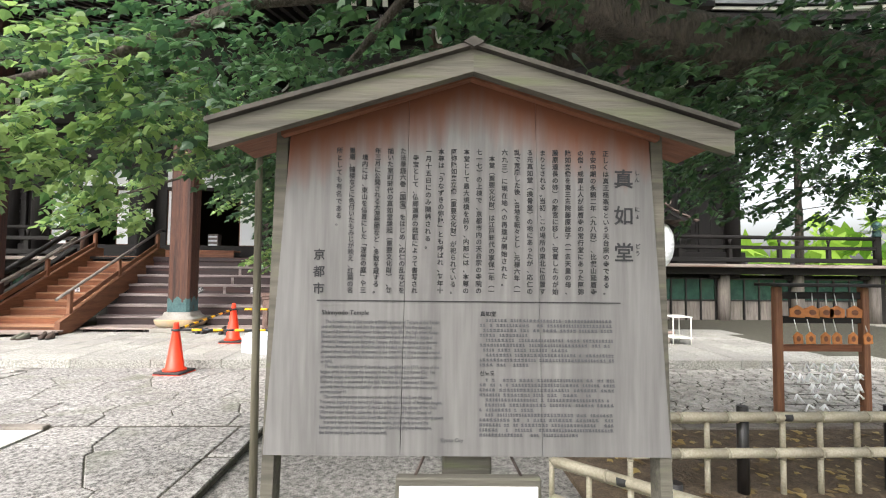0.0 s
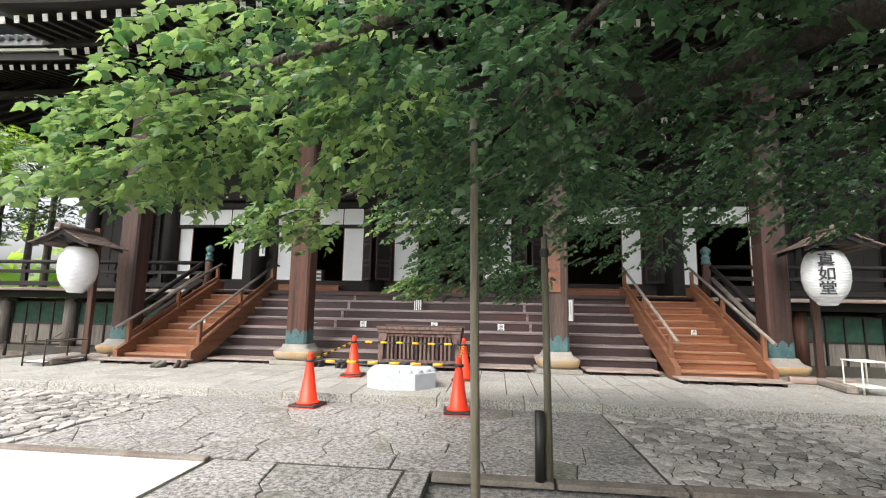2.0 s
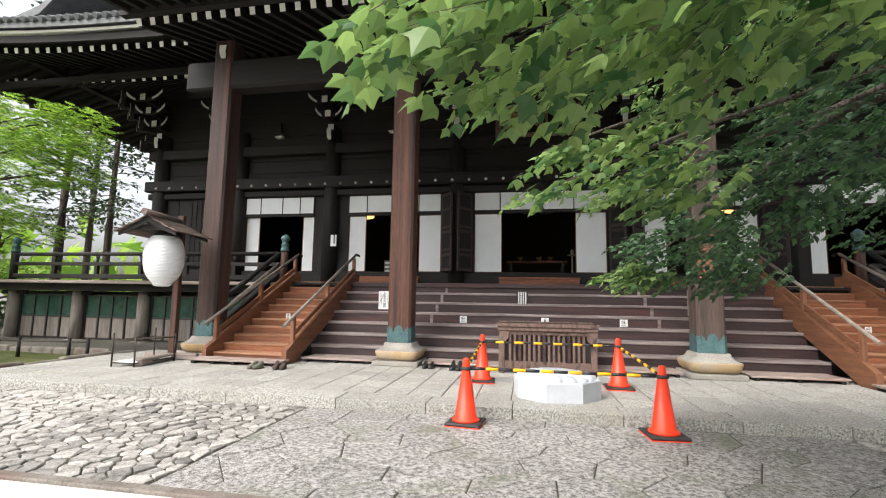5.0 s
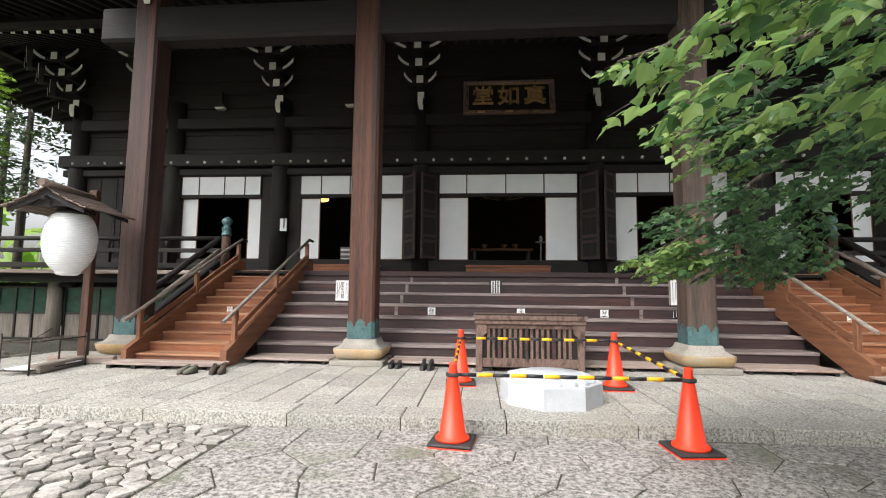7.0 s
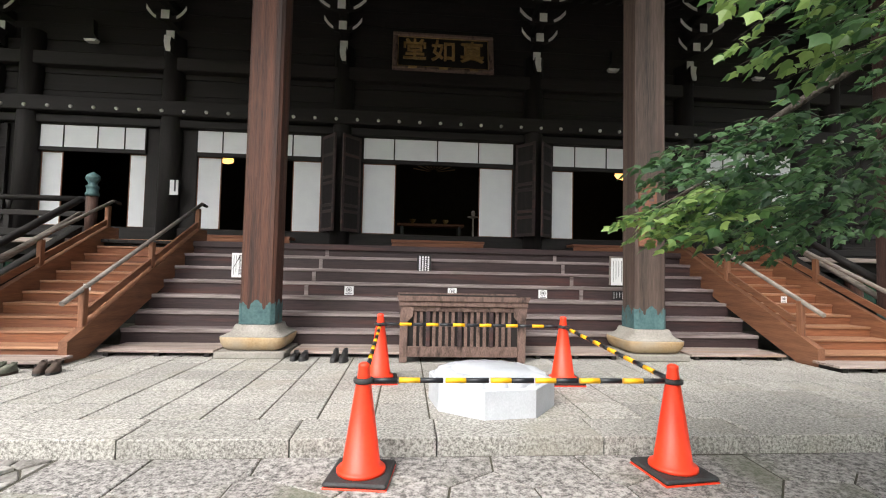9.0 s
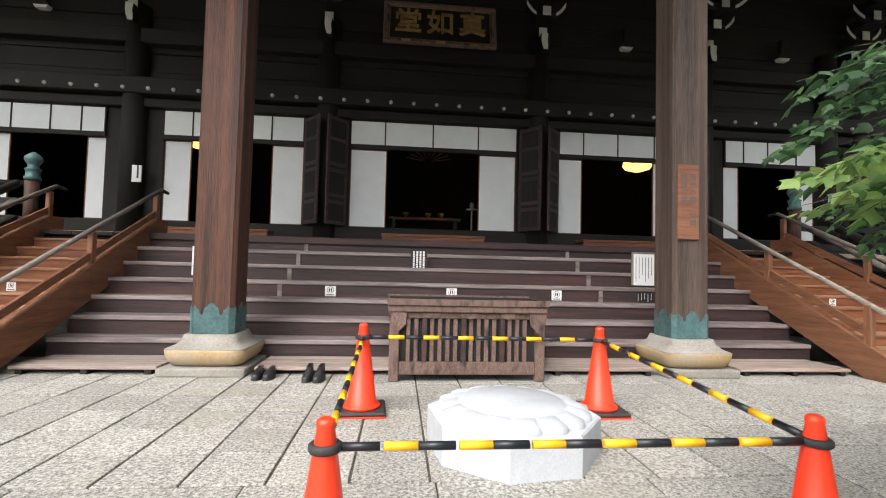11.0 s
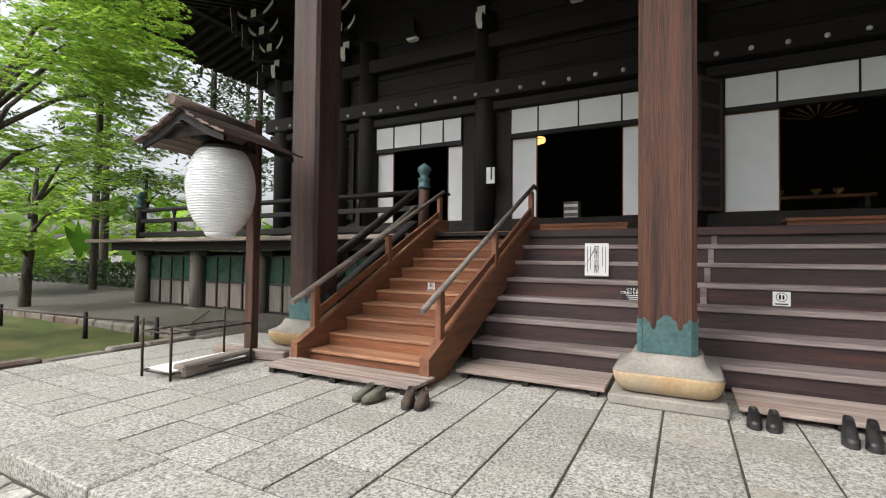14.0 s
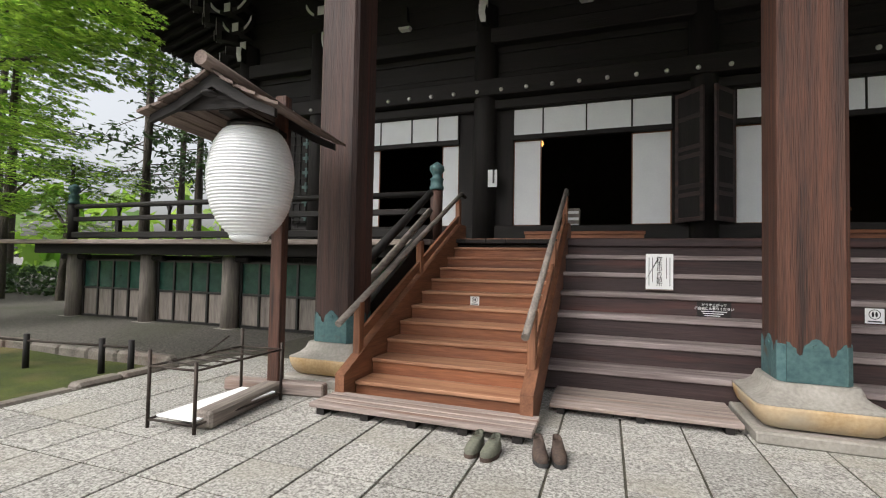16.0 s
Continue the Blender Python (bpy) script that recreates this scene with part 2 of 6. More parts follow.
def leaf_mat(name, dark, light, sss=0.35):
    m, nt, bs = make_mat(name)
    N, L = nt.nodes.new, nt.links.new
    ge = N("ShaderNodeNewGeometry")
    ramp = N("ShaderNodeValToRGB")
    ramp.color_ramp.elements[0].color, ramp.color_ramp.elements[1].color = (*dark, 1), (*light, 1)
    L(ge.outputs["Random Per Island"], ramp.inputs[0])
    L(ramp.outputs[0], bs.inputs["Base Color"])
    bs.inputs["Roughness"].default_value = 0.45
    tr = N("ShaderNodeBsdfTranslucent")
    hv = N("ShaderNodeHueSaturation")
    hv.inputs["Value"].default_value = 1.6
    L(ramp.outputs[0], hv.inputs["Color"])
    L(hv.outputs[0], tr.inputs["Color"])
    mx = N("ShaderNodeMixShader")
    mx.inputs[0].default_value = sss
    L(bs.outputs[0], mx.inputs[1])
    L(tr.outputs[0], mx.inputs[2])
    L(mx.outputs[0], nt.nodes["Material Output"].inputs["Surface"])
    return m


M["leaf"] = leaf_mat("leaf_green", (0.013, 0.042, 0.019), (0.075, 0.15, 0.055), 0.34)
M["leaf_far"] = leaf_mat("maple_leaf_green", (0.07, 0.165, 0.016), (0.29, 0.43, 0.06), 0.5)
# paler copy of leaf_green, with open sky light put into the colour
M["leaf_skylit"] = leaf_mat("leaf_skylit_green", (0.030, 0.09, 0.028), (0.23, 0.33, 0.10), 0.42)
M["leaf_dark"] = leaf_mat("conifer_green", (0.02, 0.045, 0.015), (0.06, 0.11, 0.03), 0.25)
M["leaf_dry"] = leaf_mat("dry_leaf", (0.10, 0.055, 0.02), (0.34, 0.24, 0.08), 0.1)

def stained_board(name):
    """Grey board wood, reddish where rain never reaches under the gable, with streaks running down from it."""
    m = surface(name, (0.085, 0.082, 0.08), (0.170, 0.163, 0.158), 1.2, GZ, 0.8, 0.15, 6, vary=0.0, dist=0.004)
    nt = m.node_tree
    N, L = nt.nodes.new, nt.links.new
    bs = nt.nodes["Principled BSDF"]
    src = bs.inputs["Base Color"].links[0].from_socket
    tc = N("ShaderNodeTexCoord")
    sp = N("ShaderNodeSeparateXYZ")
    L(tc.outputs["Object"], sp.inputs[0])
    mp = N("ShaderNodeMapping")
    mp.inputs["Scale"].default_value = (26, 26, 2.2)
    L(tc.outputs["Object"], mp.inputs[0])
    ns = N("ShaderNodeTexNoise")
    ns.inputs["Scale"].default_value, ns.inputs["Detail"].default_value = 1.0, 5
    L(mp.outputs[0], ns.inputs[0])
    # height under the sloping gable
    ab = N("ShaderNodeMath"); ab.operation = 'ABSOLUTE'
    L(sp.outputs[0], ab.inputs[0])
    sl = N("ShaderNodeMath"); sl.operation = 'MULTIPLY_ADD'
    L(ab.outputs[0], sl.inputs[0]); sl.inputs[1].default_value = 0.32; L(sp.outputs[2], sl.inputs[2])
    ad = N("ShaderNodeMath"); ad.operation = 'MULTIPLY_ADD'
    L(ns.outputs[0], ad.inputs[0]); ad.inputs[1].default_value = 0.16; L(sl.outputs[0], ad.inputs[2])
    rp = N("ShaderNodeMapRange")
    rp.inputs[1].default_value, rp.inputs[2].default_value = 1.80, 1.90
    L(ad.outputs[0], rp.inputs[0])
    mx = N("ShaderNodeMix"); mx.data_type = 'RGBA'
    L(rp.outputs[0], mx.inputs[0]); L(src, mx.inputs[6])
    mx.inputs[7].default_value = (0.14, 0.048, 0.022, 1)
    L(mx.outputs[2], bs.inputs["Base Color"])
    return m


M["sign_stained"] = stained_board("sign_board_stained")

# ---- building helpers ----


def box(bm, a, b, bev=0.0):
    """A box between the corners a and b, with chamfered edges where bev is given."""
    (x0, y0, z0), (x1, y1, z1) = a, b
    v = [bm.verts.new(p) for p in ((x0, y0, z0), (x1, y0, z0), (x1, y1, z0), (x0, y1, z0), (x0, y0, z1), (x1, y0, z1), (x1, y1, z1), (x0, y1, z1))]
    f = [bm.faces.new([v[i] for i in q]) for q in ((3, 2, 1, 0), (4, 5, 6, 7), (0, 1, 5, 4), (1, 2, 6, 5), (2, 3, 7, 6), (3, 0, 4, 7))]
    if bev:
        bmesh.ops.bevel(bm, geom=list({e for q in f for e in q.edges}), offset=bev, segments=1, affect='EDGES', profile=0.5)
    return bm


def tube(bm, p, q, r0, r1=None, n=10, caps=True):
    """A round bar from p to q."""
    p, q = Vector(p), Vector(q)
    r1 = r0 if r1 is None else r1
    turn = (q - p).to_track_quat('Z', 'Y')
    rings = []
    for c, r in ((p, r0), (q, r1)):
        rings.append([bm.verts.new(c + turn @ Vector((r * math.cos(k * math.tau / n), r * math.sin(k * math.tau / n), 0))) for k in range(n)])
    for k in range(n):
        bm.faces.new((rings[0][k], rings[0][(k + 1) % n], rings[1][(k + 1) % n], rings[1][k])).smooth = True
    if caps:
        bm.faces.new(rings[0][::-1])
        bm.faces.new(rings[1])
    return bm


def lathe(bm, prof, n=20, at=(0, 0, 0), square=0.0, smooth=True):
    """A turned body of (radius, height) rows; square > 0 turns the rings into rounded squares."""
    rings = []
    for r, z in prof:
        ring = []
        for k in range(n):
            a = (k + 0.5) * math.tau / n
            c, s = math.cos(a), math.sin(a)
            f = 1.0
            if square:
                f = 1.0 / ((abs(c) ** square + abs(s) ** square) ** (1.0 / square))
            ring.append(bm.verts.new((at[0] + r * f * c, at[1] + r * f * s, at[2] + z)))
        rings.append(ring)
    for a, b in zip(rings, rings[1:]):
        for k in range(n):
            bm.faces.new((a[k], a[(k + 1) % n], b[(k + 1) % n], b[k])).smooth = smooth
    bm.faces.new(rings[0][::-1])
    bm.faces.new(rings[-1])
    return bm


def prism(bm, pts, d0, d1, axis='y'):
    """A flat outline of 2D points, extruded along an axis from d0 to d1."""
    def put(p, d):
        return {'y': (p[0], d, p[1]), 'x': (d, p[0], p[1]), 'z': (p[0], p[1], d)}[axis]
    a = [bm.verts.new(put(p, d0)) for p in pts]
    b = [bm.verts.new(put(p, d1)) for p in pts]
    n = len(pts)
    for k in range(n):
        bm.faces.new((a[k], a[(k + 1) % n], b[(k + 1) % n], b[k]))
    bm.faces.new(a[::-1])
    bm.faces.new(b)
    bmesh.ops.recalc_face_normals(bm, faces=bm.faces[:])
    return bm


def mesh_of(name, bm, *mats):
    me = bpy.data.meshes.new(name)
    bm.to_mesh(me)
    bm.free()
    for m in mats:
        me.materials.append(M[m])
    return me


def part(name, bm, material, parent=None, label=""):
    """One bmesh as one mesh object under a thing or a part."""
    ob = new(name, mesh_of(name, bm, *([material] if isinstance(material, str) else material)))
    ob.parent = parent
    return tagged(ob, label)


def thing(name, label, category, m=None, group="", kind=""):
    ob = tagged(new(name), label, category, group, kind)
    if m is not None:
        ob.matrix_basis = m
    return ob


def structure(name, bm, material, label=""):
    return tagged(part(name, bm, material), label, kind="structure")


def lettering(name, body, size, material, parent, m, spacing=1.0, align='CENTER', thick=0.0006, line=1.0, squeeze=1.0):
    """Raised lettering in the built-in font, as a mesh part."""
    cu = bpy.data.curves.new(name, 'FONT')
    cu.body, cu.size, cu.align_x, cu.space_line, cu.resolution_u, cu.extrude = body, size, align, line, 2, thick
    cu.space_character = spacing
    cu.offset = size * 0.014
    tmp = new(name, cu)
    bpy.context.view_layer.update()
    me = bpy.data.meshes.new_from_object(tmp.evaluated_get(bpy.context.evaluated_depsgraph_get()))
    bpy.data.objects.remove(tmp)
    me.materials.clear()
    me.materials.append(M[material])
    ob = new(name, me)
    ob.parent = parent
    ob.matrix_basis = m @ Matrix.Diagonal((squeeze, 1, 1, 1))
    return ob


def clip_poly(poly, p, q):
    """Keeps the side of the polygon that is nearer to p than to q."""
    mx, my, nx, ny = (p[0] + q[0]) / 2, (p[1] + q[1]) / 2, q[0] - p[0], q[1] - p[1]
    out = []
    for k, a in enumerate(poly):
        b = poly[(k + 1) % len(poly)]
        da, db = (a[0] - mx) * nx + (a[1] - my) * ny, (b[0] - mx) * nx + (b[1] - my) * ny
        if da <= 0:
            out.append(a)
        if da * db < 0:
            s = da / (da - db)
            out.append((a[0] + s * (b[0] - a[0]), a[1] + s * (b[1] - a[1])))
    return out


def stone_cells(x0, x1, y0, y1, sx, sy, jitter, rng):
    """Irregular polygons that fill a rectangle."""
    nx, ny = max(1, round((x1 - x0) / sx)), max(1, round((y1 - y0) / sy))
    sx, sy = (x1 - x0) / nx, (y1 - y0) / ny
    seed = {}
    for i in range(nx):
        for j in range(ny):
            shift = 0.5 * (j % 2) * 0.8
            seed[i, j] = (x0 + (i + 0.3 + shift + jitter * (rng.random() - 0.5)) * sx, y0 + (j + 0.5 + jitter * (rng.random() - 0.5)) * sy)
    cells = []
    for (i, j), p in seed.items():
        poly = [(max(x0, p[0] - 2 * sx), max(y0, p[1] - 2 * sy)), (min(x1, p[0] + 2 * sx), max(y0, p[1] - 2 * sy)),
                (min(x1, p[0] + 2 * sx), min(y1, p[1] + 2 * sy)), (max(x0, p[0] - 2 * sx), min(y1, p[1] + 2 * sy))]
        for a in range(-2, 3):
            for b in range(-2, 3):
                q = seed.get((i + a, j + b))
                if q and (a or b) and len(poly) > 2:
                    poly = clip_poly(poly, p, q)
        if len(poly) > 2:
            cells.append(poly)
    return cells


def stone(bm, poly, z0, z1, gap, round_off=0.02, tilt=0.0, rng=random):
    """A flat stone with worn edges on a polygon, about its own centre. Returns the centre."""
    n = len(poly)
    cx, cy = sum(p[0] for p in poly) / n, sum(p[1] for p in poly) / n
    size = max(0.05, sum(math.hypot(p[0] - cx, p[1] - cy) for p in poly) / n)
    f0, f1 = max(0.3, 1 - gap / size), max(0.25, 1 - (gap + round_off) / size)
    tx, ty = tilt * (rng.random() - 0.5), tilt * (rng.random() - 0.5)
    rings = []
    for f, z in ((f0, z0), (f0, z1 - round_off * 0.5), (f1, z1)):
        rings.append([bm.verts.new(((p[0] - cx) * f, (p[1] - cy) * f, z + (tx * (p[0] - cx) + ty * (p[1] - cy)) * (z > z0))) for p in poly])
    for a, b in zip(rings, rings[1:]):
        for k in range(n):
            bm.faces.new((a[k], a[(k + 1) % n], b[(k + 1) % n], b[k]))
    bm.faces.new(rings[2])
    return cx, cy

# ---- large structure ----
CX = -2.705          # the hall's middle line
TZ = 0.12            # the terrace in front of the hall
FLOOR = 1.72         # the veranda floor


def mirror(x):
    return 2 * CX - x


bm = bmesh.new()
R = 1500
g = [bm.verts.new(p) for p in ((-R, -R, -0.06), (R, -R, -0.06), (R, R, -0.06), (-R, R, -0.06))]
bm.faces.new(g)
structure("ground", bm, "gravel")

# bed under the paved yard
structure("paving_bed", box(bmesh.new(), (-13.5, 4.66, -0.05), (11.5, 7.20, -0.006)), "joint")
structure("approach_bed", box(bmesh.new(), (-3.64, -8.0, -0.05), (-1.75, 4.65, -0.006)), "joint")
structure("pale_yard", box(bmesh.new(), (-16.0, -8.0, -0.05), (-3.66, 4.62, 0.004)), "concrete")
structure("pale_yard_kerb", box(bmesh.new(), (-16.0, 4.60, -0.05), (-3.66, 4.70, 0.03), 0.01), "kerb")

# terrace body; its slabs are laid at the end of the file
structure("terrace", box(bmesh.new(), (-11.45, 7.45, -0.05), (11.5, 16.0, TZ - 0.009)), "joint")
structure("side_yard_ground", box(bmesh.new(), (-40, 10.38, -0.05), (-11.46, 24, 0.02)), "gravel_dark")

# moss garden and its stone edging
bm = bmesh.new()
nx, ny = 40, 24
gr = [[bm.verts.new((-30 + i * 18.4 / nx, 6.8 + j * 3.4 / ny, 0.045 + 0.05 * noise.noise((i * 0.35, j * 0.35, 2.0)))) for i in range(nx + 1)] for j in range(ny + 1)]
for j in range(ny):
    for i in range(nx):
        bm.faces.new((gr[j][i], gr[j][i + 1], gr[j + 1][i + 1], gr[j + 1][i])).smooth = True
structure("moss_lawn", bm, "moss")
bm = bmesh.new()
rng = random.Random(4)
y = 6.6
while y < 10.2:
    l = rng.uniform(0.35, 0.7)
    box(bm, (-11.62 + rng.uniform(-0.02, 0.02), y, -0.05), (-11.46 + rng.uniform(-0.02, 0.03), y + l - 0.015, 0.15 + rng.uniform(-0.03, 0.02)), 0.03)
    y += l
x = -30
while x < -11.7:
    l = rng.uniform(0.5, 0.9)
    box(bm, (x, 10.2, -0.05), (x + l - 0.015, 10.36 + rng.uniform(-0.02, 0.02), 0.19 + rng.uniform(-0.02, 0.02)), 0.03)
    x += l
structure("garden_edging", bm, "kerb")

# ---- hall ----
WY = 15.80
LEFT, RIGHT = -15.9, mirror(-15.9)
BAYS = [  # x0, x1, transom joints, width of the left and the right screen
    (-12.41, -9.95, (-11.86, -11.07, -10.44), 0.50, 0.40),
    (-8.73, -5.69, (-8.11, -7.25, -6.40), 0.58, 0.71),
    (-4.64, -0.74, (-3.85, -2.74, -1.67), 0.84, 0.89),
    (0.30, 3.30, (0.90, 1.76, 2.69), 0.60, 0.60),
    (4.54, 7.00, (5.03, 5.68, 6.45), 0.42, 0.50),
]
edges = [LEFT] + [v for b in BAYS for v in b[:2]] + [RIGHT]
bm = bmesh.new()
for x0, x1 in zip(edges[::2], edges[1::2]):
    n = max(1, round((x1 - x0) / 0.45))
    for k in range(n):
        a, b = x0 + (x1 - x0) * k / n, x0 + (x1 - x0) * (k + 1) / n
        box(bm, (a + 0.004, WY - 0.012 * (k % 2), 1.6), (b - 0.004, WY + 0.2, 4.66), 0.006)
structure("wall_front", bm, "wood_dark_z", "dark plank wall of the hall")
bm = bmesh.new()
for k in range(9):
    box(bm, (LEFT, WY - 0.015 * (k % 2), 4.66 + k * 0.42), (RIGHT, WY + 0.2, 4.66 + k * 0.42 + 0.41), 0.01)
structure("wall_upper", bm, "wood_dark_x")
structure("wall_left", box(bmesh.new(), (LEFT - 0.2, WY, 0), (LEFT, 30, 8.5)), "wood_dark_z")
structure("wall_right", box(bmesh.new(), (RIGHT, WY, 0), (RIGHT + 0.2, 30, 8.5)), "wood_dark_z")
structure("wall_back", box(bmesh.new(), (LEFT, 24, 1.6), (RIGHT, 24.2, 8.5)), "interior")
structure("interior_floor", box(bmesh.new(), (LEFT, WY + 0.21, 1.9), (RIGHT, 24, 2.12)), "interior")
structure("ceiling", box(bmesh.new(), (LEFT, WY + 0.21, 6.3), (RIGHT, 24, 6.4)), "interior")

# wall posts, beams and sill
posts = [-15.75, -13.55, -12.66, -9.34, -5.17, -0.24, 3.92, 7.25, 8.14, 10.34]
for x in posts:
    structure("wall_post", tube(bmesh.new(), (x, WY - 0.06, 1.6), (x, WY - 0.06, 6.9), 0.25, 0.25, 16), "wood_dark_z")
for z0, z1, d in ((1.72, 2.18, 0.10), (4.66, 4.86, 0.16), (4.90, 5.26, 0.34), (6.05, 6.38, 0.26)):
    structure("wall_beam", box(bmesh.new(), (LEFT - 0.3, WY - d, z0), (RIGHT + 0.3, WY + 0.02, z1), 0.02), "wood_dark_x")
bm = bmesh.new()
x = LEFT + 0.2
while x < RIGHT:
    lathe(bm, ((0.045, 0), (0.04, 0.03), (0.012, 0.05)), 8)
    bmesh.ops.rotate(bm, verts=bm.verts[-24:], cent=(0, 0, 0), matrix=Matrix.Rotation(radians(90), 3, 'X'))
    bmesh.ops.translate(bm, verts=bm.verts[-24:], vec=(x, WY - 0.34, 5.0))
    bm.verts.ensure_lookup_table()
    x += 0.52
tagged(part("nail_cover", bm, "white_paint"), "row of pale metal nail covers on the dark beam", "nail covers", kind="stuff")


def shoji_bay(x0, x1, joints, wl_, wr_):
    """A paper transom of four panes with a sliding paper screen on each side of the opening."""
    t = thing("shoji_transom", "white paper transom of four panes in a dark wooden frame", "paper screen", pose(x0, WY - 0.05, 4.06), "paper screens of the hall")
    xs = [x0, *joints, x1]
    for a, b in zip(xs, xs[1:]):
        part("pane", box(bmesh.new(), (a - x0 + 0.015, 0, 0.03), (b - x0 - 0.015, 0.03, 0.57), 0.004), "shoji", t)
    fr = bmesh.new()
    for a, b in ((-0.07, 0.03), (0.57, 0.64)):
        box(fr, (-0.02, -0.02, a), (x1 - x0 + 0.02, 0.10, b), 0.006)
    for a in xs:
        box(fr, (a - x0 - 0.014, -0.01, 0.0), (a - x0 + 0.014, 0.08, 0.6))
    part("frame", fr, "wood_dark_x", t)
    for a, w in ((x0, wl_), (x1 - wr_, wr_)):
        s = thing("sliding_screen", "white paper sliding screen standing open", "paper screen", pose(a, WY + 0.04, 2.18), "paper screens of the hall")
        part("paper", box(bmesh.new(), (0.02, 0.005, 0.02), (w - 0.02, 0.03, 1.80), 0.004), "shoji", s)
        f = bmesh.new()
        for p, q in (((0, 0, 0), (w, 0.035, 0.022)), ((0, 0, 1.79), (w, 0.035, 1.815)), ((0, 0, 0.022), (0.02, 0.035, 1.79)), ((w - 0.02, 0, 0.022), (w, 0.035, 1.79))):
            box(f, p, q)
        part("frame", f, "wood_red_z", s)


for b in BAYS:
    shoji_bay(*b)



def folded_door(x, s):
    """A panelled door leaf folded out from the edge of a bay, turned to the side s."""
    d = thing("folded_door", "dark panelled wooden door leaf folded open beside the paper screens", "door", pose(x, WY - 0.13, 2.19, 0, 0, -50 if s > 0 else 230), "folded door leaves")
    W, H = 0.60, 2.40
    y0, y1 = (-0.025, 0.025)
    part("panel", box(bmesh.new(), (0.05, y0 + 0.012, 0.05), (W - 0.05, y1 - 0.012, H - 0.05)), "wood_dark_z", d)
    for xx in (0.0, W - 0.07):
        part("stile", box(bmesh.new(), (xx, y0, 0), (xx + 0.07, y1, H), 0.005), "step_riser", d)
    for z in (0.0, 0.45, 0.60, 1.15, 1.30, 1.85, H - 0.09):
        part("rail", box(bmesh.new(), (0.07, y0 + 0.003, z), (W - 0.07, y1 - 0.003, z + 0.08), 0.005), "step_riser", d)


for b in BAYS[1:4]:
    if b is not BAYS[1]:
        folded_door(b[0] - 0.05, -1)
    folded_door(b[1] + 0.05, 1)

# brown step boards before the openings
for x0, x1 in ((-8.35, -6.2), (-3.85, -1.6), (0.6, 2.95)):
    t = thing("threshold_step", "pale brown wooden step board before a doorway", "step", pose(x0, 15.0, FLOOR), "step boards at the doorways")
    part("board", box(bmesh.new(), (0, 0, 0.22), (x1 - x0, 0.5, 0.28), 0.008), "wood_red_x", t)
    part("front_board", box(bmesh.new(), (0.02, 0.02, 0), (x1 - x0 - 0.02, 0.05, 0.218), 0.004), "wood_red_x", t)

# veranda
VY = 12.74
bm = bmesh.new()
x = -19.0
rng = random.Random(8)
while x < mirror(-19.0):
    w = rng.uniform(0.26, 0.34)
    box(bm, (x + 0.003, VY, FLOOR - 0.06 + rng.uniform(-0.003, 0.003)), (x + w - 0.003, WY - 0.1, FLOOR), 0.005)
    x += w
structure("veranda_floor", bm, "wood_dark_y")
structure("veranda_edge_beam", box(bmesh.new(), (-19.0, VY + 0.10, FLOOR - 0.30), (mirror(-19.0), VY + 0.35, FLOOR - 0.065), 0.015), "wood_dark_x")
for x0, x1 in ((-19.6, -9.3), (mirror(-9.3), mirror(-19.6))):
    structure("veranda_edge_board", box(bmesh.new(), (x0, VY - 0.25, FLOOR - 0.10), (x1, VY - 0.003, FLOOR - 0.015), 0.01), "wood_grey_x")

# ---- dark steps ----
t = thing("dark_steps", "broad dark weathered wooden steps up to the veranda", "steps", pose(0, 0, 0), kind="structure")
SX0, SX1 = -7.40, mirror(-7.40)
for k in range(1, 8):
    yk, zk = 10.40 + 0.33 * k, 0.165 + 0.222 * k
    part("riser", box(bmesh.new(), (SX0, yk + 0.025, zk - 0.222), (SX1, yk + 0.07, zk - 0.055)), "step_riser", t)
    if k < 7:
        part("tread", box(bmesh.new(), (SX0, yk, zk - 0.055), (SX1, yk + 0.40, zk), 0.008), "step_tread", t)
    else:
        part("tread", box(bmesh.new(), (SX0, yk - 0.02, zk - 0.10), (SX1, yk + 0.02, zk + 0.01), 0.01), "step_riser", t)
    if 3 < k:
        for xx in (-4.95 - 0.05 * (7 - k), -0.6 + 0.05 * (7 - k)):
            part("batten", box(bmesh.new(), (xx - 0.03, yk + 0.005, zk - 0.222), (xx + 0.03, yk + 0.024, zk - 0.056)), "step_tread", t)
for x0, x1 in ((SX0 + 0.12, -5.88), (-4.92, -0.53), (0.48, SX1 - 0.12)):
    p = thing("foot_plank", "long weathered plank on short blocks at the foot of the steps", "plank", pose(x0, 10.08, TZ), "planks at the foot of the steps")
    part("plank", box(bmesh.new(), (0, 0, 0.05), (x1 - x0, 0.32, 0.085), 0.006), "wood_grey_x", p)
    part("back_plank", box(bmesh.new(), (0, 0.33, 0.05), (x1 - x0, 0.62, 0.083), 0.006), "wood_grey_x", p)
    n = max(2, round((x1 - x0) / 0.5))
    for k in range(n):
        xx = 0.06 + (x1 - x0 - 0.18) * k / (n - 1)
        part("block", box(bmesh.new(), (xx, 0.015, 0), (xx + 0.06, 0.60, 0.049)), "wood_dark_y", p)


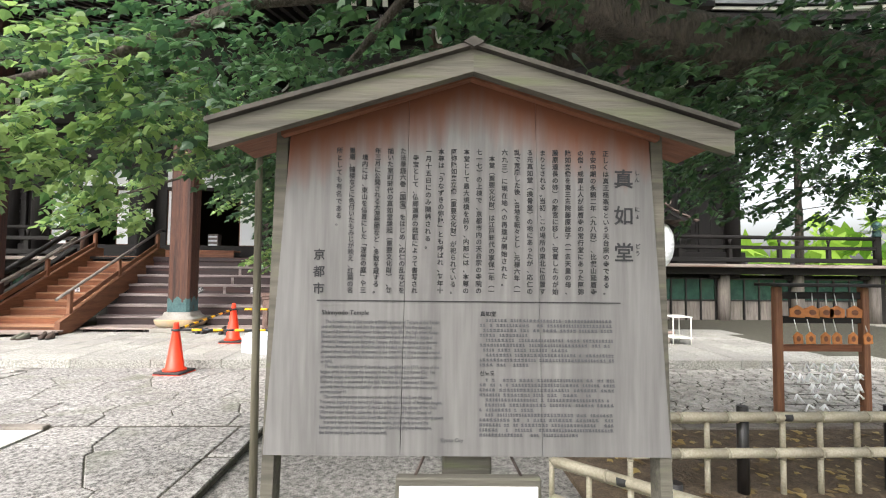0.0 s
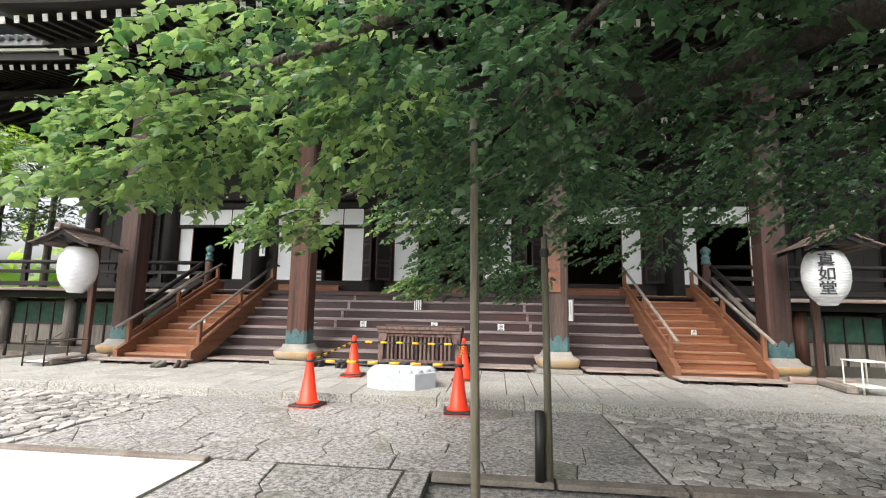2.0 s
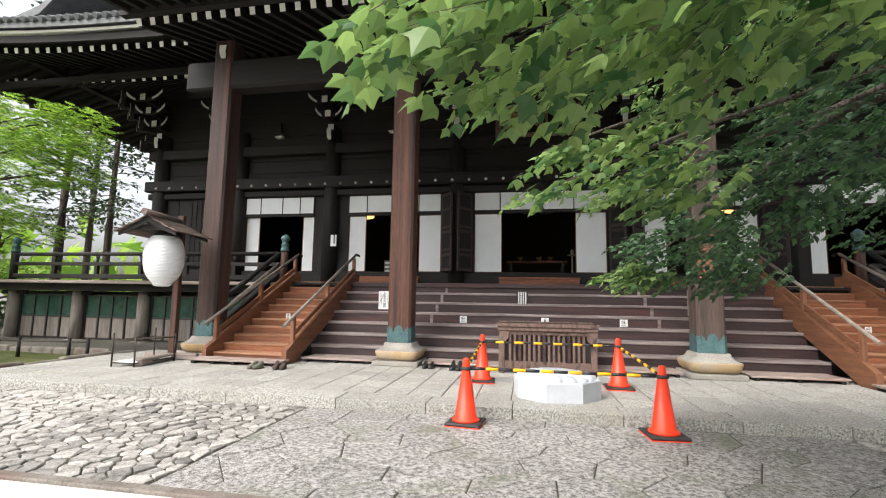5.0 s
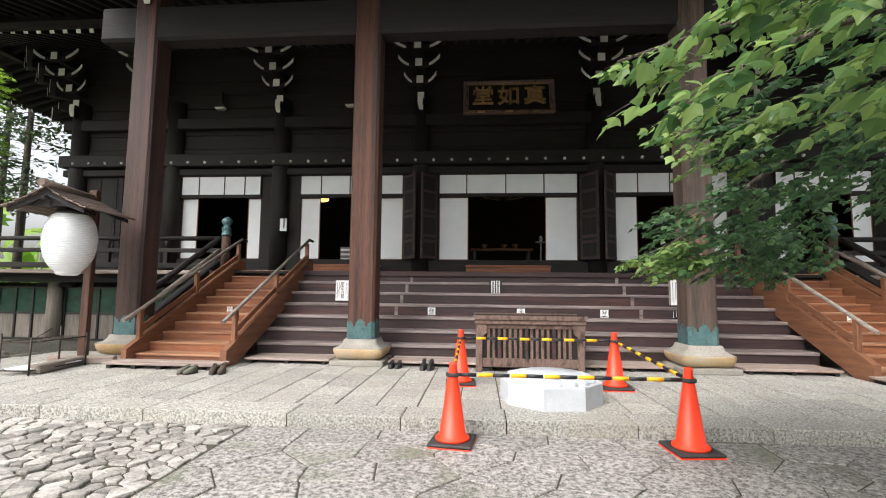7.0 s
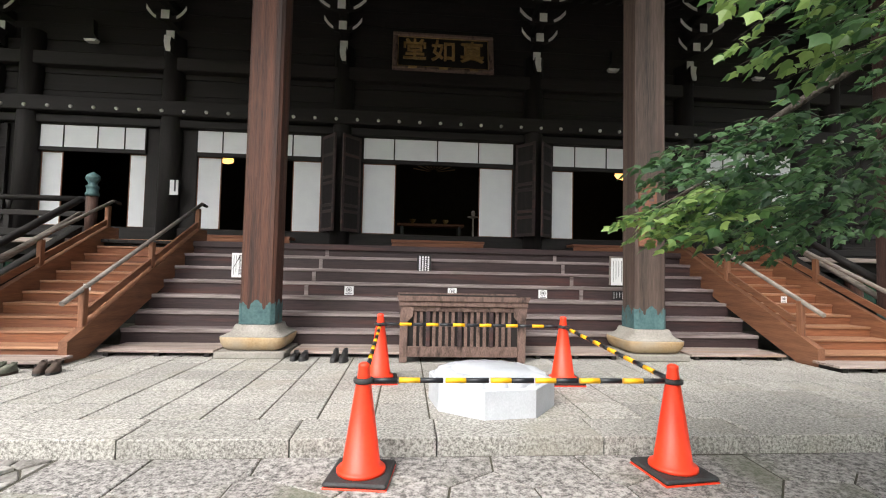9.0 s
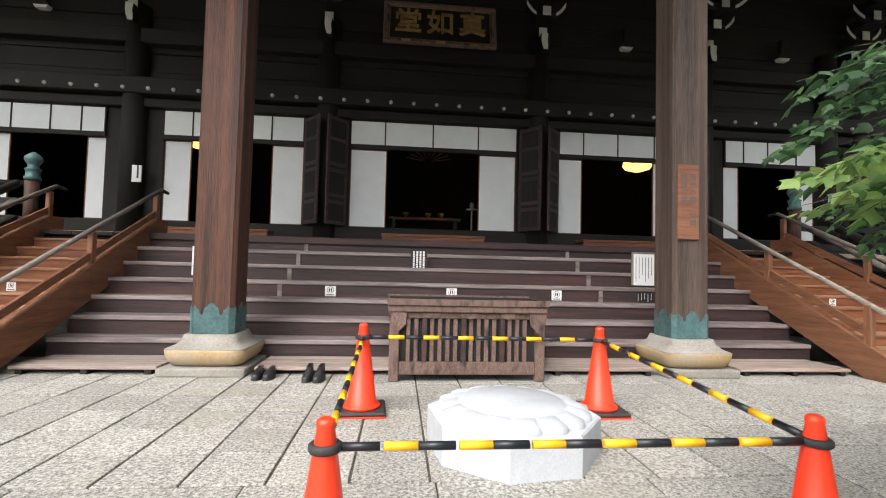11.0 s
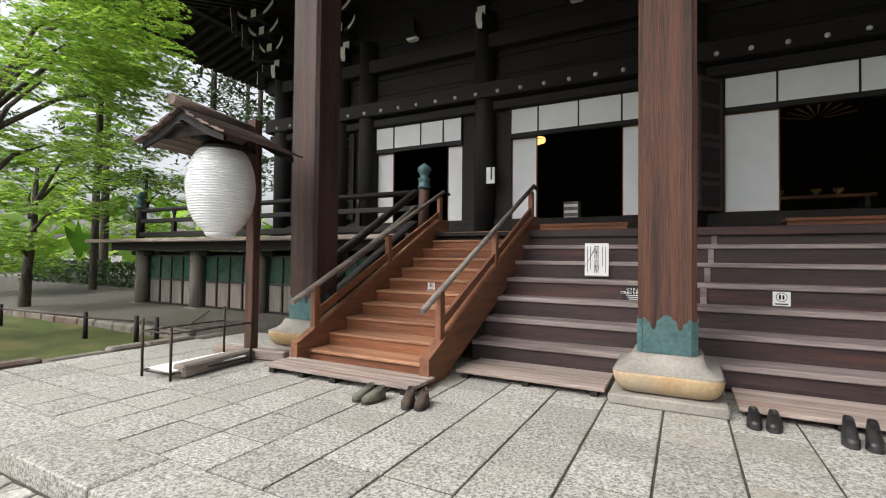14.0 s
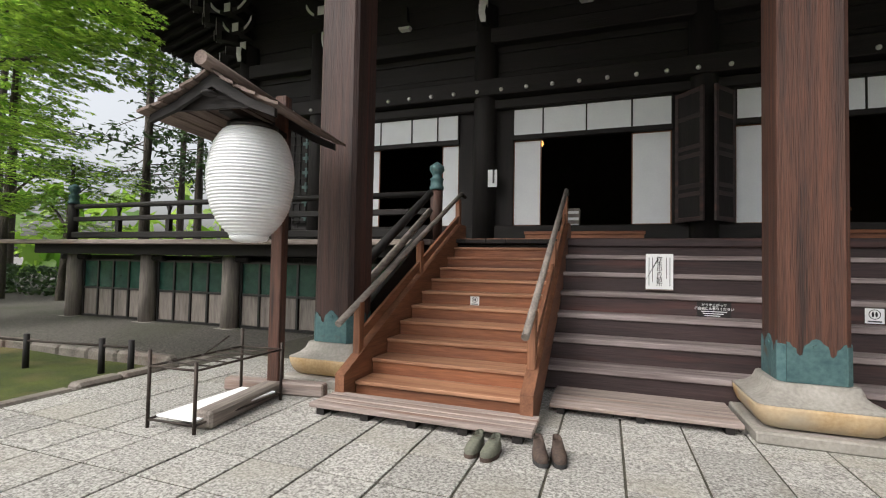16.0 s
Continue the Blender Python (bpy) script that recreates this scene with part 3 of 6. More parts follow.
def brown_stair(name_x, flip):
    """Newer brown stairs laid over the dark ones, with rails; flip mirrors it for the other side."""
    t = thing("brown_stair", "newer brown wooden stair with handrails over the dark steps", "stair", pose(name_x, 0, 0), "brown stairs")
    s = -1 if flip else 1
    W = 1.62
    def X(a, b):
        return (min(s * a, s * b), max(s * a, s * b))
    n = 11
    for k in range(n):
        yk, zk = 9.83 + 0.31 * k, 0.275 + 0.1465 * k
        a, b = X(0.05, W - 0.05)
        part("tread", box(bmesh.new(), (a, yk, zk - 0.035), (b, yk + 0.33, zk), 0.006), "tread_red_lit", t)
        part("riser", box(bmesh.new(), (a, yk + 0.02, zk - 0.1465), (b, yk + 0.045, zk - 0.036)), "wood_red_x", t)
    # stringers
    for off, w in ((-0.05, 0.09), (W - 0.05, 0.10)):
        a, b = X(off, off + w)
        part("stringer", prism(bmesh.new(), ((9.66, TZ), (9.66, 0.36), (12.95, 1.96), (13.25, 1.96), (13.25, 1.62), (9.98, TZ)), a, b, 'x'), "wood_red_y", t)
    # rails
    for off in (-0.01, W - 0.01):
        for yy, h in ((9.98, 0.60), (11.45, 0.56), (12.98, 0.56)):
            zz = 0.30 + (yy - 9.83) * 0.4726
            a, b = X(off - 0.035, off + 0.035)
            part("rail_post", box(bmesh.new(), (a, yy - 0.045, zz - 0.06), (b, yy + 0.045, zz + h), 0.008), "wood_red_z", t)
        xm = s * off
        part("handrail", tube(bmesh.new(), (xm, 9.62, 0.80), (xm, 13.12, 2.46), 0.032, 0.032, 10), "wood_grey_y", t)
        part("handrail_end", tube(bmesh.new(), (xm, 13.11, 2.458), (xm, 13.33, 2.44), 0.033, 0.028, 10), "wood_dark_y", t)
        a, b = X(off - 0.018, off + 0.018)
        part("mid_rail", prism(bmesh.new(), ((10.0, 0.60), (10.0, 0.70), (12.98, 2.11), (12.98, 2.01)), a, b, 'x'), "wood_red_y", t)
    # foot board
    a, b = X(-0.06, W + 0.10)
    for k in range(4):
        part("foot_board", box(bmesh.new(), (a, 9.30 + 0.1 * k, TZ + 0.055), (b, 9.394 + 0.1 * k, TZ + 0.09 - 0.002 * (k % 2)), 0.006), "wood_grey_x", t)
    for k in range(5):
        xx = a + 0.06 + (b - a - 0.2) * k / 4
        part("block", box(bmesh.new(), (xx, 9.32, TZ), (xx + 0.07, 9.68, TZ + 0.054)), "wood_dark_y", t)
    return t


brown_stair(-9.02, False)
brown_stair(mirror(-9.02), True)

# ---- porch columns ----


def column(x, wood, look_of):
    t = thing("porch_column", look_of, "column", pose(x, 10.42, TZ), "porch columns")
    part("plinth_slab", box(bmesh.new(), (-0.43, -0.45, 0), (0.43, 0.45, 0.085), 0.012), "base_grey", t)
    st = bmesh.new()
    lathe(st, ((0.30, 0.086), (0.35, 0.10), (0.385, 0.14), (0.405, 0.19), (0.415, 0.24), (0.412, 0.262)), 64, (0, 0, 0), 8.0)
    part("base_stone", st, "base_stone", t, "ochre rounded stone base")
    st = bmesh.new()
    lathe(st, ((0.413, 0.263), (0.392, 0.272), (0.330, 0.30), (0.290, 0.34), (0.266, 0.402)), 64, (0, 0, 0), 10.0)
    part("base_top", st, "base_grey", t)
    w, c = 0.222, 0.04
    oct_ = [(-w + c, -w), (w - c, -w), (w, -w + c), (w, w - c), (w - c, w), (-w + c, w), (-w, w - c), (-w, -w + c)]
    part("shaft", prism(bmesh.new(), oct_, 0.402, 6.7, 'z'), wood, t)
    # bronze collar: a band with an upswept cut on each face
    w2 = w + 0.008
    for k in range(4):
        cb = bmesh.new()
        e = w2 - 0.05
        half = [(e, 0.405), (e, 0.70), (e * 0.90, 0.695), (e * 0.80, 0.665), (e * 0.68, 0.655), (e * 0.66, 0.62), (e * 0.55, 0.60), (e * 0.46, 0.612), (e * 0.44, 0.645), (e * 0.40, 0.675), (e * 0.24, 0.695), (e * 0.14, 0.72), (0.0, 0.728)]
        prof = half + [(-a, b) for a, b in half[-2::-1]]
        prism(cb, prof, -w2, -w2 + 0.006, 'y')
        prism(cb, [(0.022 * math.cos(a), 0.665 + 0.02 * math.sin(a)) for a in [k2 * math.tau / 12 for k2 in range(12)]], -w2 - 0.008, -w2, 'y')
        bmesh.ops.rotate(cb, verts=cb.verts[:], cent=(0, 0, 0), matrix=Matrix.Rotation(k * math.pi / 2, 3, 'Z'))
        part("bronze_collar", cb, "patina", t, "verdigris bronze collar plate")
        ch = bmesh.new()
        prism(ch, ((-w2 + 0.045, -w2), (-w2, -w2 + 0.045), (-w2 + 0.004, -w2 + 0.049), (-w2 + 0.049, -w2 + 0.004)), 0.405, 0.68, 'z')
        bmesh.ops.rotate(ch, verts=ch.verts[:], cent=(0, 0, 0), matrix=Matrix.Rotation(k * math.pi / 2, 3, 'Z'))
        part("collar_corner", ch, "patina", t)
    return t


COLS = (-9.47, -5.41, -0.035, mirror(-9.47))
for x, wood, words in zip(COLS, ("col_dark", "col_red", "col_grey", "col_dark"), ("tall square dark brown column on a rounded stone base", "tall square red-brown column, streaked, on a rounded stone base", "tall square grey-brown weathered column on a rounded stone base", "tall square dark brown column on a rounded stone base")):
    column(x, wood, words)

# porch beams
t = thing("porch_beam", "massive dark beam across the porch columns", "beam", pose(0, 10.42, 0))
part("beam", box(bmesh.new(), (COLS[0] - 0.9, -0.2, 5.75), (COLS[3] + 0.9, 0.2, 6.40), 0.05), "wood_dark_x", t)
# ---- roofs and rafters ----


def roof_slab(name, y0, z0, y1, z1, x0, x1, lift, thick, mat):
    """A sloped roof body whose eaves curve upwards at the ends."""
    bm = bmesh.new()
    n, m = 36, 8
    grid = []
    for side in (0, -thick):
        rows = []
        for j in range(m + 1):
            v = j / m
            row = []
            for i in range(n + 1):
                u = i / n * 2 - 1
                zz = z0 + (z1 - z0) * (0.75 * v + 0.25 * v * v) + lift * abs(u) ** 5 * (1 - v)
                row.append(bm.verts.new((x0 + (x1 - x0) * (u + 1) / 2, y0 + (y1 - y0) * v, zz + side)))
            rows.append(row)
        grid.append(rows)
    for j in range(m):
        for i in range(n):
            a, b = grid[0], grid[1]
            bm.faces.new((a[j][i], a[j][i + 1], a[j + 1][i + 1], a[j + 1][i])).smooth = True
            bm.faces.new((b[j][i], b[j + 1][i], b[j + 1][i + 1], b[j][i + 1])).smooth = True
    for i in range(n):
        for j in (0, m):
            bm.faces.new((grid[0][j][i], grid[1][j][i], grid[1][j][i + 1], grid[0][j][i + 1]))
    for j in range(m):
        for i in (0, n):
            bm.faces.new((grid[0][j][i], grid[0][j + 1][i], grid[1][j + 1][i], grid[1][j][i]))
    bmesh.ops.recalc_face_normals(bm, faces=bm.faces[:])
    return structure(name, bm, mat)


EX0, EX1 = -20.4, mirror(-20.4)
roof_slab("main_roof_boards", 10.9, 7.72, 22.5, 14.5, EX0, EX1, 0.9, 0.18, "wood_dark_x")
roof_slab("main_roof", 10.7, 7.98, 22.5, 14.9, EX0 - 0.2, EX1 + 0.2, 0.9, 0.14, "tile")
roof_slab("main_eave_edge", 10.82, 7.83, 11.2, 8.05, EX0 - 0.1, EX1 + 0.1, 0.9, 0.07, "white_paint")
roof_slab("main_roof_back", 34.3, 7.98, 22.5, 14.9, EX0 - 0.2, EX1 + 0.2, 0.9, 0.14, "tile")
structure("roof_ridge", box(bmesh.new(), (EX0 + 3.5, 22.2, 14.6), (EX1 - 3.5, 22.8, 15.6), 0.1), "tile")
for x in (LEFT - 1.2, RIGHT + 1.0):
    structure("gable_end", prism(bmesh.new(), ((12.0, 7.9), (22.5, 14.4), (33.0, 7.9)), x, x + 0.2, 'x'), "wood_dark_z")
structure("wall_rear", box(bmesh.new(), (LEFT, 30.0, 0), (RIGHT, 30.2, 8.5)), "wood_dark_z")
KX0, KX1 = -10.7, mirror(-10.7)
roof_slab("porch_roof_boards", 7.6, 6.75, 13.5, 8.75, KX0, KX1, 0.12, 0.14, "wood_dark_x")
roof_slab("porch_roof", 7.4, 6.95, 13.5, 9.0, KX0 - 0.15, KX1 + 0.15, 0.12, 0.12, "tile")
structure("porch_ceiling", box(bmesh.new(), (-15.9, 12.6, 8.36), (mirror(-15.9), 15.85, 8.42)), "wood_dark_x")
bm = bmesh.new()
x = EX0
while x < EX1:
    u = (x - EX0) / (EX1 - EX0) * 2 - 1
    z = 8.02 + 0.9 * abs(u) ** 5
    tube(bm, (x, 10.62, z - 0.01), (x, 12.5, z + 0.9), 0.075, 0.075, 8)
    x += 0.27
tagged(part("eave_tile", bm, "tile"), "row of round grey eave tiles", "roof tiles", kind="stuff")


def rafter_mesh(length, w, h):
    """A rafter along +y with a white-painted end."""
    bm = bmesh.new()
    box(bm, (-w / 2, 0.015, -h / 2), (w / 2, length, h / 2))
    n = len(bm.faces)
    box(bm, (-w / 2 - 0.002, 0, -h / 2 - 0.002), (w / 2 + 0.002, 0.014, h / 2 + 0.002))
    bm.faces.ensure_lookup_table()
    for f in bm.faces[n:]:
        f.material_index = 1
    return mesh_of("rafter", bm, "wood_dark_y", "white_paint")


def rafter_row(owner, y, z, slope, length, x0, x1, step, lift, w=0.10, h=0.13):
    me = rafter_mesh(length, w, h)
    x = x0
    while x <= x1:
        ob = new("rafter", me)
        ob.parent = owner
        u = (x - EX0) / (EX1 - EX0) * 2 - 1
        ob.matrix_basis = pose(x, y, z + lift * abs(u) ** 5, slope)
        x += step


t = thing("eave_rafters", "two rows of dark rafters with white-painted ends under the main eaves", "rafters", pose(0, 0, 0), kind="structure")
rafter_row(t, 11.15, 7.48, 14, 1.6, EX0 + 0.3, EX1 - 0.3, 0.34, 0.85)
rafter_row(t, 12.5, 7.36, 20, 3.4, EX0 + 1.6, EX1 - 1.6, 0.34, 0.6)
t = thing("porch_rafters", "two rows of dark rafters with white-painted ends under the porch roof", "rafters", pose(0, 0, 0), kind="structure")
rafter_row(t, 7.85, 6.55, 12, 1.7, KX0 + 0.2, KX1 - 0.2, 0.30, 0.0)
rafter_row(t, 8.95, 6.55, 18, 3.0, KX0 + 0.3, KX1 - 0.3, 0.30, 0.0)
for s, xo, xi in ((1, -19.3, -15.7), (-1, mirror(-19.3), mirror(-15.7))):
    structure("side_eave_boards", prism(bmesh.new(), ((xo, 7.52), (xi, 8.5), (xi, 8.62), (xo, 7.64)), 11.3, 30.0, 'y'), "wood_dark_y")
    structure("side_roof", prism(bmesh.new(), ((xo - 0.2 * s, 7.72), (xi, 8.9), (xi + 3 * s, 11.4), (xi, 8.66), (xo - 0.2 * s, 7.642)), 11.1, 30.0, 'y'), "tile")
    me = rafter_mesh(3.6, 0.10, 0.13)
    t2 = thing("side_rafters", "row of dark rafters with white-painted ends under the side eaves", "rafters", pose(0, 0, 0), kind="structure")
    for k in range(40):
        ob = new("rafter", me)
        ob.parent = t2
        ob.matrix_basis = pose(xo + 0.1 * s, 11.6 + 0.36 * k, 7.47, 0, 0, -90 * s) @ pose(0, 0, 0, 14.5)
structure("main_eave_fascia", box(bmesh.new(), (EX0 + 1.0, 12.35, 7.42), (EX1 - 1.0, 12.5, 7.56)), "wood_dark_x")
structure("porch_fascia", box(bmesh.new(), (KX0, 8.80, 6.63), (KX1, 8.94, 6.75)), "wood_dark_x")


# ---- bracket clusters under the eaves ----


def bracket(x):
    """A stepped cluster of dark arms whose ends are painted white."""
    t = thing("bracket_cluster", "stepped dark wooden bracket cluster with white-painted ends", "bracket", pose(x, WY - 0.2, 6.62), "bracket clusters")
    wh = []
    for k in range(4):
        y, z = -0.15 - 0.28 * k, 0.15 + 0.36 * k
        part("arm", box(bmesh.new(), (-0.10, y, z), (0.10, 0.15, z + 0.22), 0.01), "wood_dark_y", t)
        wh.append(("arm_end", box(bmesh.new(), (-0.095, y - 0.012, z + 0.005), (0.095, y - 0.002, z + 0.215))))
        if k:
            w = 0.34 + 0.12 * k
            for sx in (-1, 1):
                dk, wb = bmesh.new(), bmesh.new()
                def rise(a):
                    return z + 0.01 + 0.24 * a ** 2.4
                run = [(sx * (0.1 + (w - 0.1) * i / 8), i / 8) for i in range(9)]
                prism(dk, [(x, rise(a)) for x, a in run] + [(x, rise(a) + 0.10) for x, a in run[::-1]], y + 0.05, y + 0.17, 'y')
                prism(wb, [(x, rise(a) - 0.004) for x, a in run[3:]] + [(x, rise(a) + 0.035 + 0.075 * a) for x, a in run[:2:-1]], y + 0.036, y + 0.048, 'y')
                part("wing", dk, "wood_dark_x", t)
                wh.append(("wing_end", wb))
    # downward nose
    curl = ((-0.075, 0.02), (-0.055, -0.10), (-0.02, -0.20), (0.075, -0.21), (0.085, -0.12), (0.065, 0.0), (0.085, 0.16), (-0.07, 0.18))
    wb = bmesh.new()
    wh.append(("nose", wb))
    prism(wb, curl, -0.30, -0.28, 'y')
    dk = bmesh.new()
    prism(dk, curl, -0.278, -0.1, 'y')
    part("nose_block", dk, "wood_dark_x", t)
    for nm, w in wh:
        part(nm, w, "white_paint", t, "white-painted bracket end")
    return t


first = bracket(-15.75)
for x in (-13.2, -9.34, -5.17, -0.24, 3.92, 7.8, 10.34):
    copy_thing(first, pose(x, WY - 0.2, 6.62))
for x in COLS:
    copy_thing(first, pose(x, 10.36, 6.56) @ Matrix.Diagonal((1.0, 0.7, 0.8, 1)))
copy_thing(first, pose(-16.1, WY - 0.35, 6.50, 0, 0, -45))
for x in (-11.2, -7.25, 1.84, 5.9):
    t = thing("strut_block", "small dark wall strut with a white-painted plate", "bracket", pose(x, WY - 0.32, 6.62), "strut blocks")
    part("strut", prism(bmesh.new(), ((-0.16, 0.07), (0.16, 0.07), (0.07, 0.20), (0.05, 0.55), (-0.05, 0.55), (-0.07, 0.20)), 0, 0.14, 'y'), "wood_dark_z", t)
    part("plate", prism(bmesh.new(), ((-0.11, 0.0), (0.11, 0.0), (0.15, 0.065), (-0.15, 0.065)), -0.02, 0.12, 'y'), "white_paint", t)

# ---- name board over the middle bay ----
t = thing("name_board", "dark framed board with three carved gilt characters", "plaque", pose(-2.72, 14.55, 5.95, -12))
part("panel", box(bmesh.new(), (-1.08, 0.0, 0.08), (1.08, 0.05, 0.90), 0.01), "black_lacquer", t)
for nm, a, b in (("frame_rail", (-1.2, -0.05, 0.9), (1.2, 0.07, 1.0)), ("frame_rail", (-1.2, -0.05, 0.0), (1.2, 0.07, 0.08)), ("frame_stile", (-1.2, -0.045, 0.08), (-1.08, 0.07, 0.9)), ("frame_stile", (1.08, -0.045, 0.08), (1.2, 0.07, 0.9))):
    part(nm, box(bmesh.new(), a, b, 0.02), "box_wood", t)
lip = bmesh.new()
for a, b in (((-1.08, -0.02, 0.88), (1.08, 0.0, 0.895)), ((-1.08, -0.02, 0.085), (1.08, 0.0, 0.10)), ((-1.075, -0.02, 0.1), (-1.06, 0.0, 0.88)), ((1.06, -0.02, 0.1), (1.075, 0.0, 0.88))):
    box(lip, a, b)
part("gilt_edge", lip, "gold", t)
for k, ch in enumerate("堂如真"):
    lettering("gilt_character", ch, 0.60, "gold", t, pose(-0.68 + 0.68 * k, -0.03, 0.31, 90), thick=0.02)
for xx in (-0.9, 0.9):
    part("hanger", tube(bmesh.new(), (xx, 0.06, 0.9), (xx, 1.3, 1.05), 0.02, 0.02, 8), "iron", t)
for xx in (-0.72, 0.0, 0.72):
    part("metal_fitting", box(bmesh.new(), (xx - 0.1, -0.056, 0.01), (xx + 0.1, -0.051, 0.07)), "gold", t)


# ---- veranda rail and underfloor ----


def giboshi(parent, x, y, z):
    """The bronze onion cap of a rail post."""
    bm = bmesh.new()
    lathe(bm, ((0.115, 0), (0.118, 0.05), (0.10, 0.07), (0.10, 0.16), (0.118, 0.18), (0.07, 0.22), (0.085, 0.27), (0.125, 0.33), (0.115, 0.39), (0.06, 0.44), (0.012, 0.47)), 20, (x, y, z))
    part("bronze_cap", bm, "patina", parent, "verdigris bronze onion-shaped cap")


def veranda_rail(x0, x1, corner):
    t = thing("veranda_rail", "dark wooden veranda railing with bronze-capped end posts", "railing", pose(0, 13.25, FLOOR), "veranda railings")
    for z, r, ext in ((0.78, 0.055, 0.3), ):
        part("top_rail", tube(bmesh.new(), (x0, 0, z), (x1, 0, z), r, r, 12), "wood_dark_x", t)
    part("middle_rail", box(bmesh.new(), (x0, -0.05, 0.44), (x1, 0.05, 0.54), 0.01), "wood_dark_x", t)
    part("bottom_rail", box(bmesh.new(), (x0, -0.07, 0.06), (x1, 0.07, 0.19), 0.01), "wood_dark_x", t)
    n = round(abs(x1 - x0) / 1.6)
    for k in range(1, n):
        x = x0 + (x1 - x0) * k / n
        part("strut", box(bmesh.new(), (x - 0.05, -0.045, 0.19), (x + 0.05, 0.045, 0.44)), "wood_dark_z", t)
        part("strut", lathe(bmesh.new(), ((0.03, 0.0), (0.03, 0.08), (0.06, 0.18)), 10, (x, 0, 0.54)), "wood_dark_z", t)
    for x in (x0, x1):
        part("end_post", tube(bmesh.new(), (x, 0, 0.0), (x, 0, 0.84), 0.10, 0.10, 16), "wood_dark_z" if x == corner else "wood_col", t)
        giboshi(t, x, 0, 0.84)
    return t


veranda_rail(-18.4, -9.50, -18.4)
veranda_rail(mirror(-9.50), mirror(-18.4), mirror(-18.4))

# old sloping rails beside the brown stairs
for x in (-9.50, mirror(-9.50)):
    t = thing("sloping_rail", "old dark sloping rail beside the stair", "railing", pose(x, 0, 0), "old sloping rails")
    part("top_rail", tube(bmesh.new(), (0, 10.75, 1.24), (0, 12.95, 2.46), 0.06, 0.06, 12), "wood_dark_y", t)
    part("middle_rail", tube(bmesh.new(), (0, 10.75, 0.98), (0, 12.95, 2.18), 0.05, 0.05, 10), "wood_grey_y", t)
    part("stringer", prism(bmesh.new(), ((10.7, TZ), (10.7, 0.75), (12.9, 1.95), (12.9, 1.55)), -0.08, 0.08, 'x'), "wood_dark_y", t)

# underfloor posts and screened bays
for s in (1, -1):
    xs = [-18.25, -15.95, -13.75, -11.6, -9.9]
    if s < 0:
        xs = [mirror(v) for v in xs]
    for x in xs:
        p = thing("underfloor_post", "stout weathered wooden post under the veranda", "post", pose(x, 13.25, 0.0), "underfloor posts")
        part("post", tube(bmesh.new(), (0, 0, 0), (0, 0, FLOOR - 0.31), 0.17, 0.16, 14), "wood_col" if abs(x - CX) < 10 else "wood_grey_z", p)
        part("footing", box(bmesh.new(), (-0.22, -0.22, -0.06), (0.22, 0.22, 0.03), 0.03), "base_grey", p)
        part("bracket_arm", box(bmesh.new(), (-0.45, -0.07, FLOOR - 0.42), (0.45, 0.07, FLOOR - 0.302), 0.03), "wood_dark_x", p)
    for a, b in zip(xs, xs[1:]):
        a, b = min(a, b) + 0.18, max(a, b) - 0.18
        p = thing("underfloor_screen", "glass and pale panel screen with a painted green reflection, between underfloor posts", "screen", pose(a, 13.30, 0.03), "underfloor screens")
        w = b - a
        part("mesh_panel", box(bmesh.new(), (0.03, 0.03, 0.66), (w - 0.03, 0.045, 1.24)), "glass_reflect", p)
        n = 4
        for k in range(n):
            part("lower_panel", box(bmesh.new(), (w * k / n + 0.03, 0.03, 0.05), (w * (k + 1) / n - 0.03, 0.045, 0.62)), "wood_grey_z", p)
        for k in range(n + 1):
            xx = 0.02 + (w - 0.04) * k / n
            part("bar", box(bmesh.new(), (xx - 0.022, 0, 0), (xx + 0.022, 0.06, 1.28)), "black_lacquer", p)
        for z in (0.0, 0.62, 1.24):
            part("rail", box(bmesh.new(), (0.045, 0.004, z), (w - 0.045, 0.056, z + 0.045)), "black_lacquer", p)
# near-black sheet added behind the screens for the dark under the floor
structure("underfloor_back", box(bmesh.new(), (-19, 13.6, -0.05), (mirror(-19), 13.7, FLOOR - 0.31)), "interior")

# ---- yard: cones, bars, stone, box ----


def traffic_cone(x, y, z):
    t = thing("traffic_cone", "orange plastic traffic cone on a black rubber base", "traffic cone", pose(x, y, z, 0, 0, random.Random(x).uniform(-8, 8)), "traffic cones")
    part("foot_rim", box(bmesh.new(), (-0.188, -0.188, 0), (0.188, 0.188, 0.012), 0.003), "cone", t, "orange plastic rim under the base")
    part("rubber_base", box(bmesh.new(), (-0.19, -0.19, 0.0125), (0.19, 0.19, 0.042), 0.012), "rubber", t)
    bm = bmesh.new()
    lathe(bm, ((0.150, 0.0425), (0.150, 0.060), (0.142, 0.068), (0.118, 0.076), (0.034, 0.665), (0.036, 0.672), (0.034, 0.69), (0.018, 0.70)), 28)
    part("cone_body", bm, "cone", t)
    part("ring", lathe(bmesh.new(), ((0.058, 0.575), (0.064, 0.582), (0.064, 0.60), (0.056, 0.607)), 20), "rubber", t)
    return t


CONES = [(-3.72, 8.85, TZ), (-1.78, 8.80, TZ), (-1.71, 6.88, 0.0), (-3.71, 6.88, 0.0)]
for c in CONES:
    traffic_cone(*c)


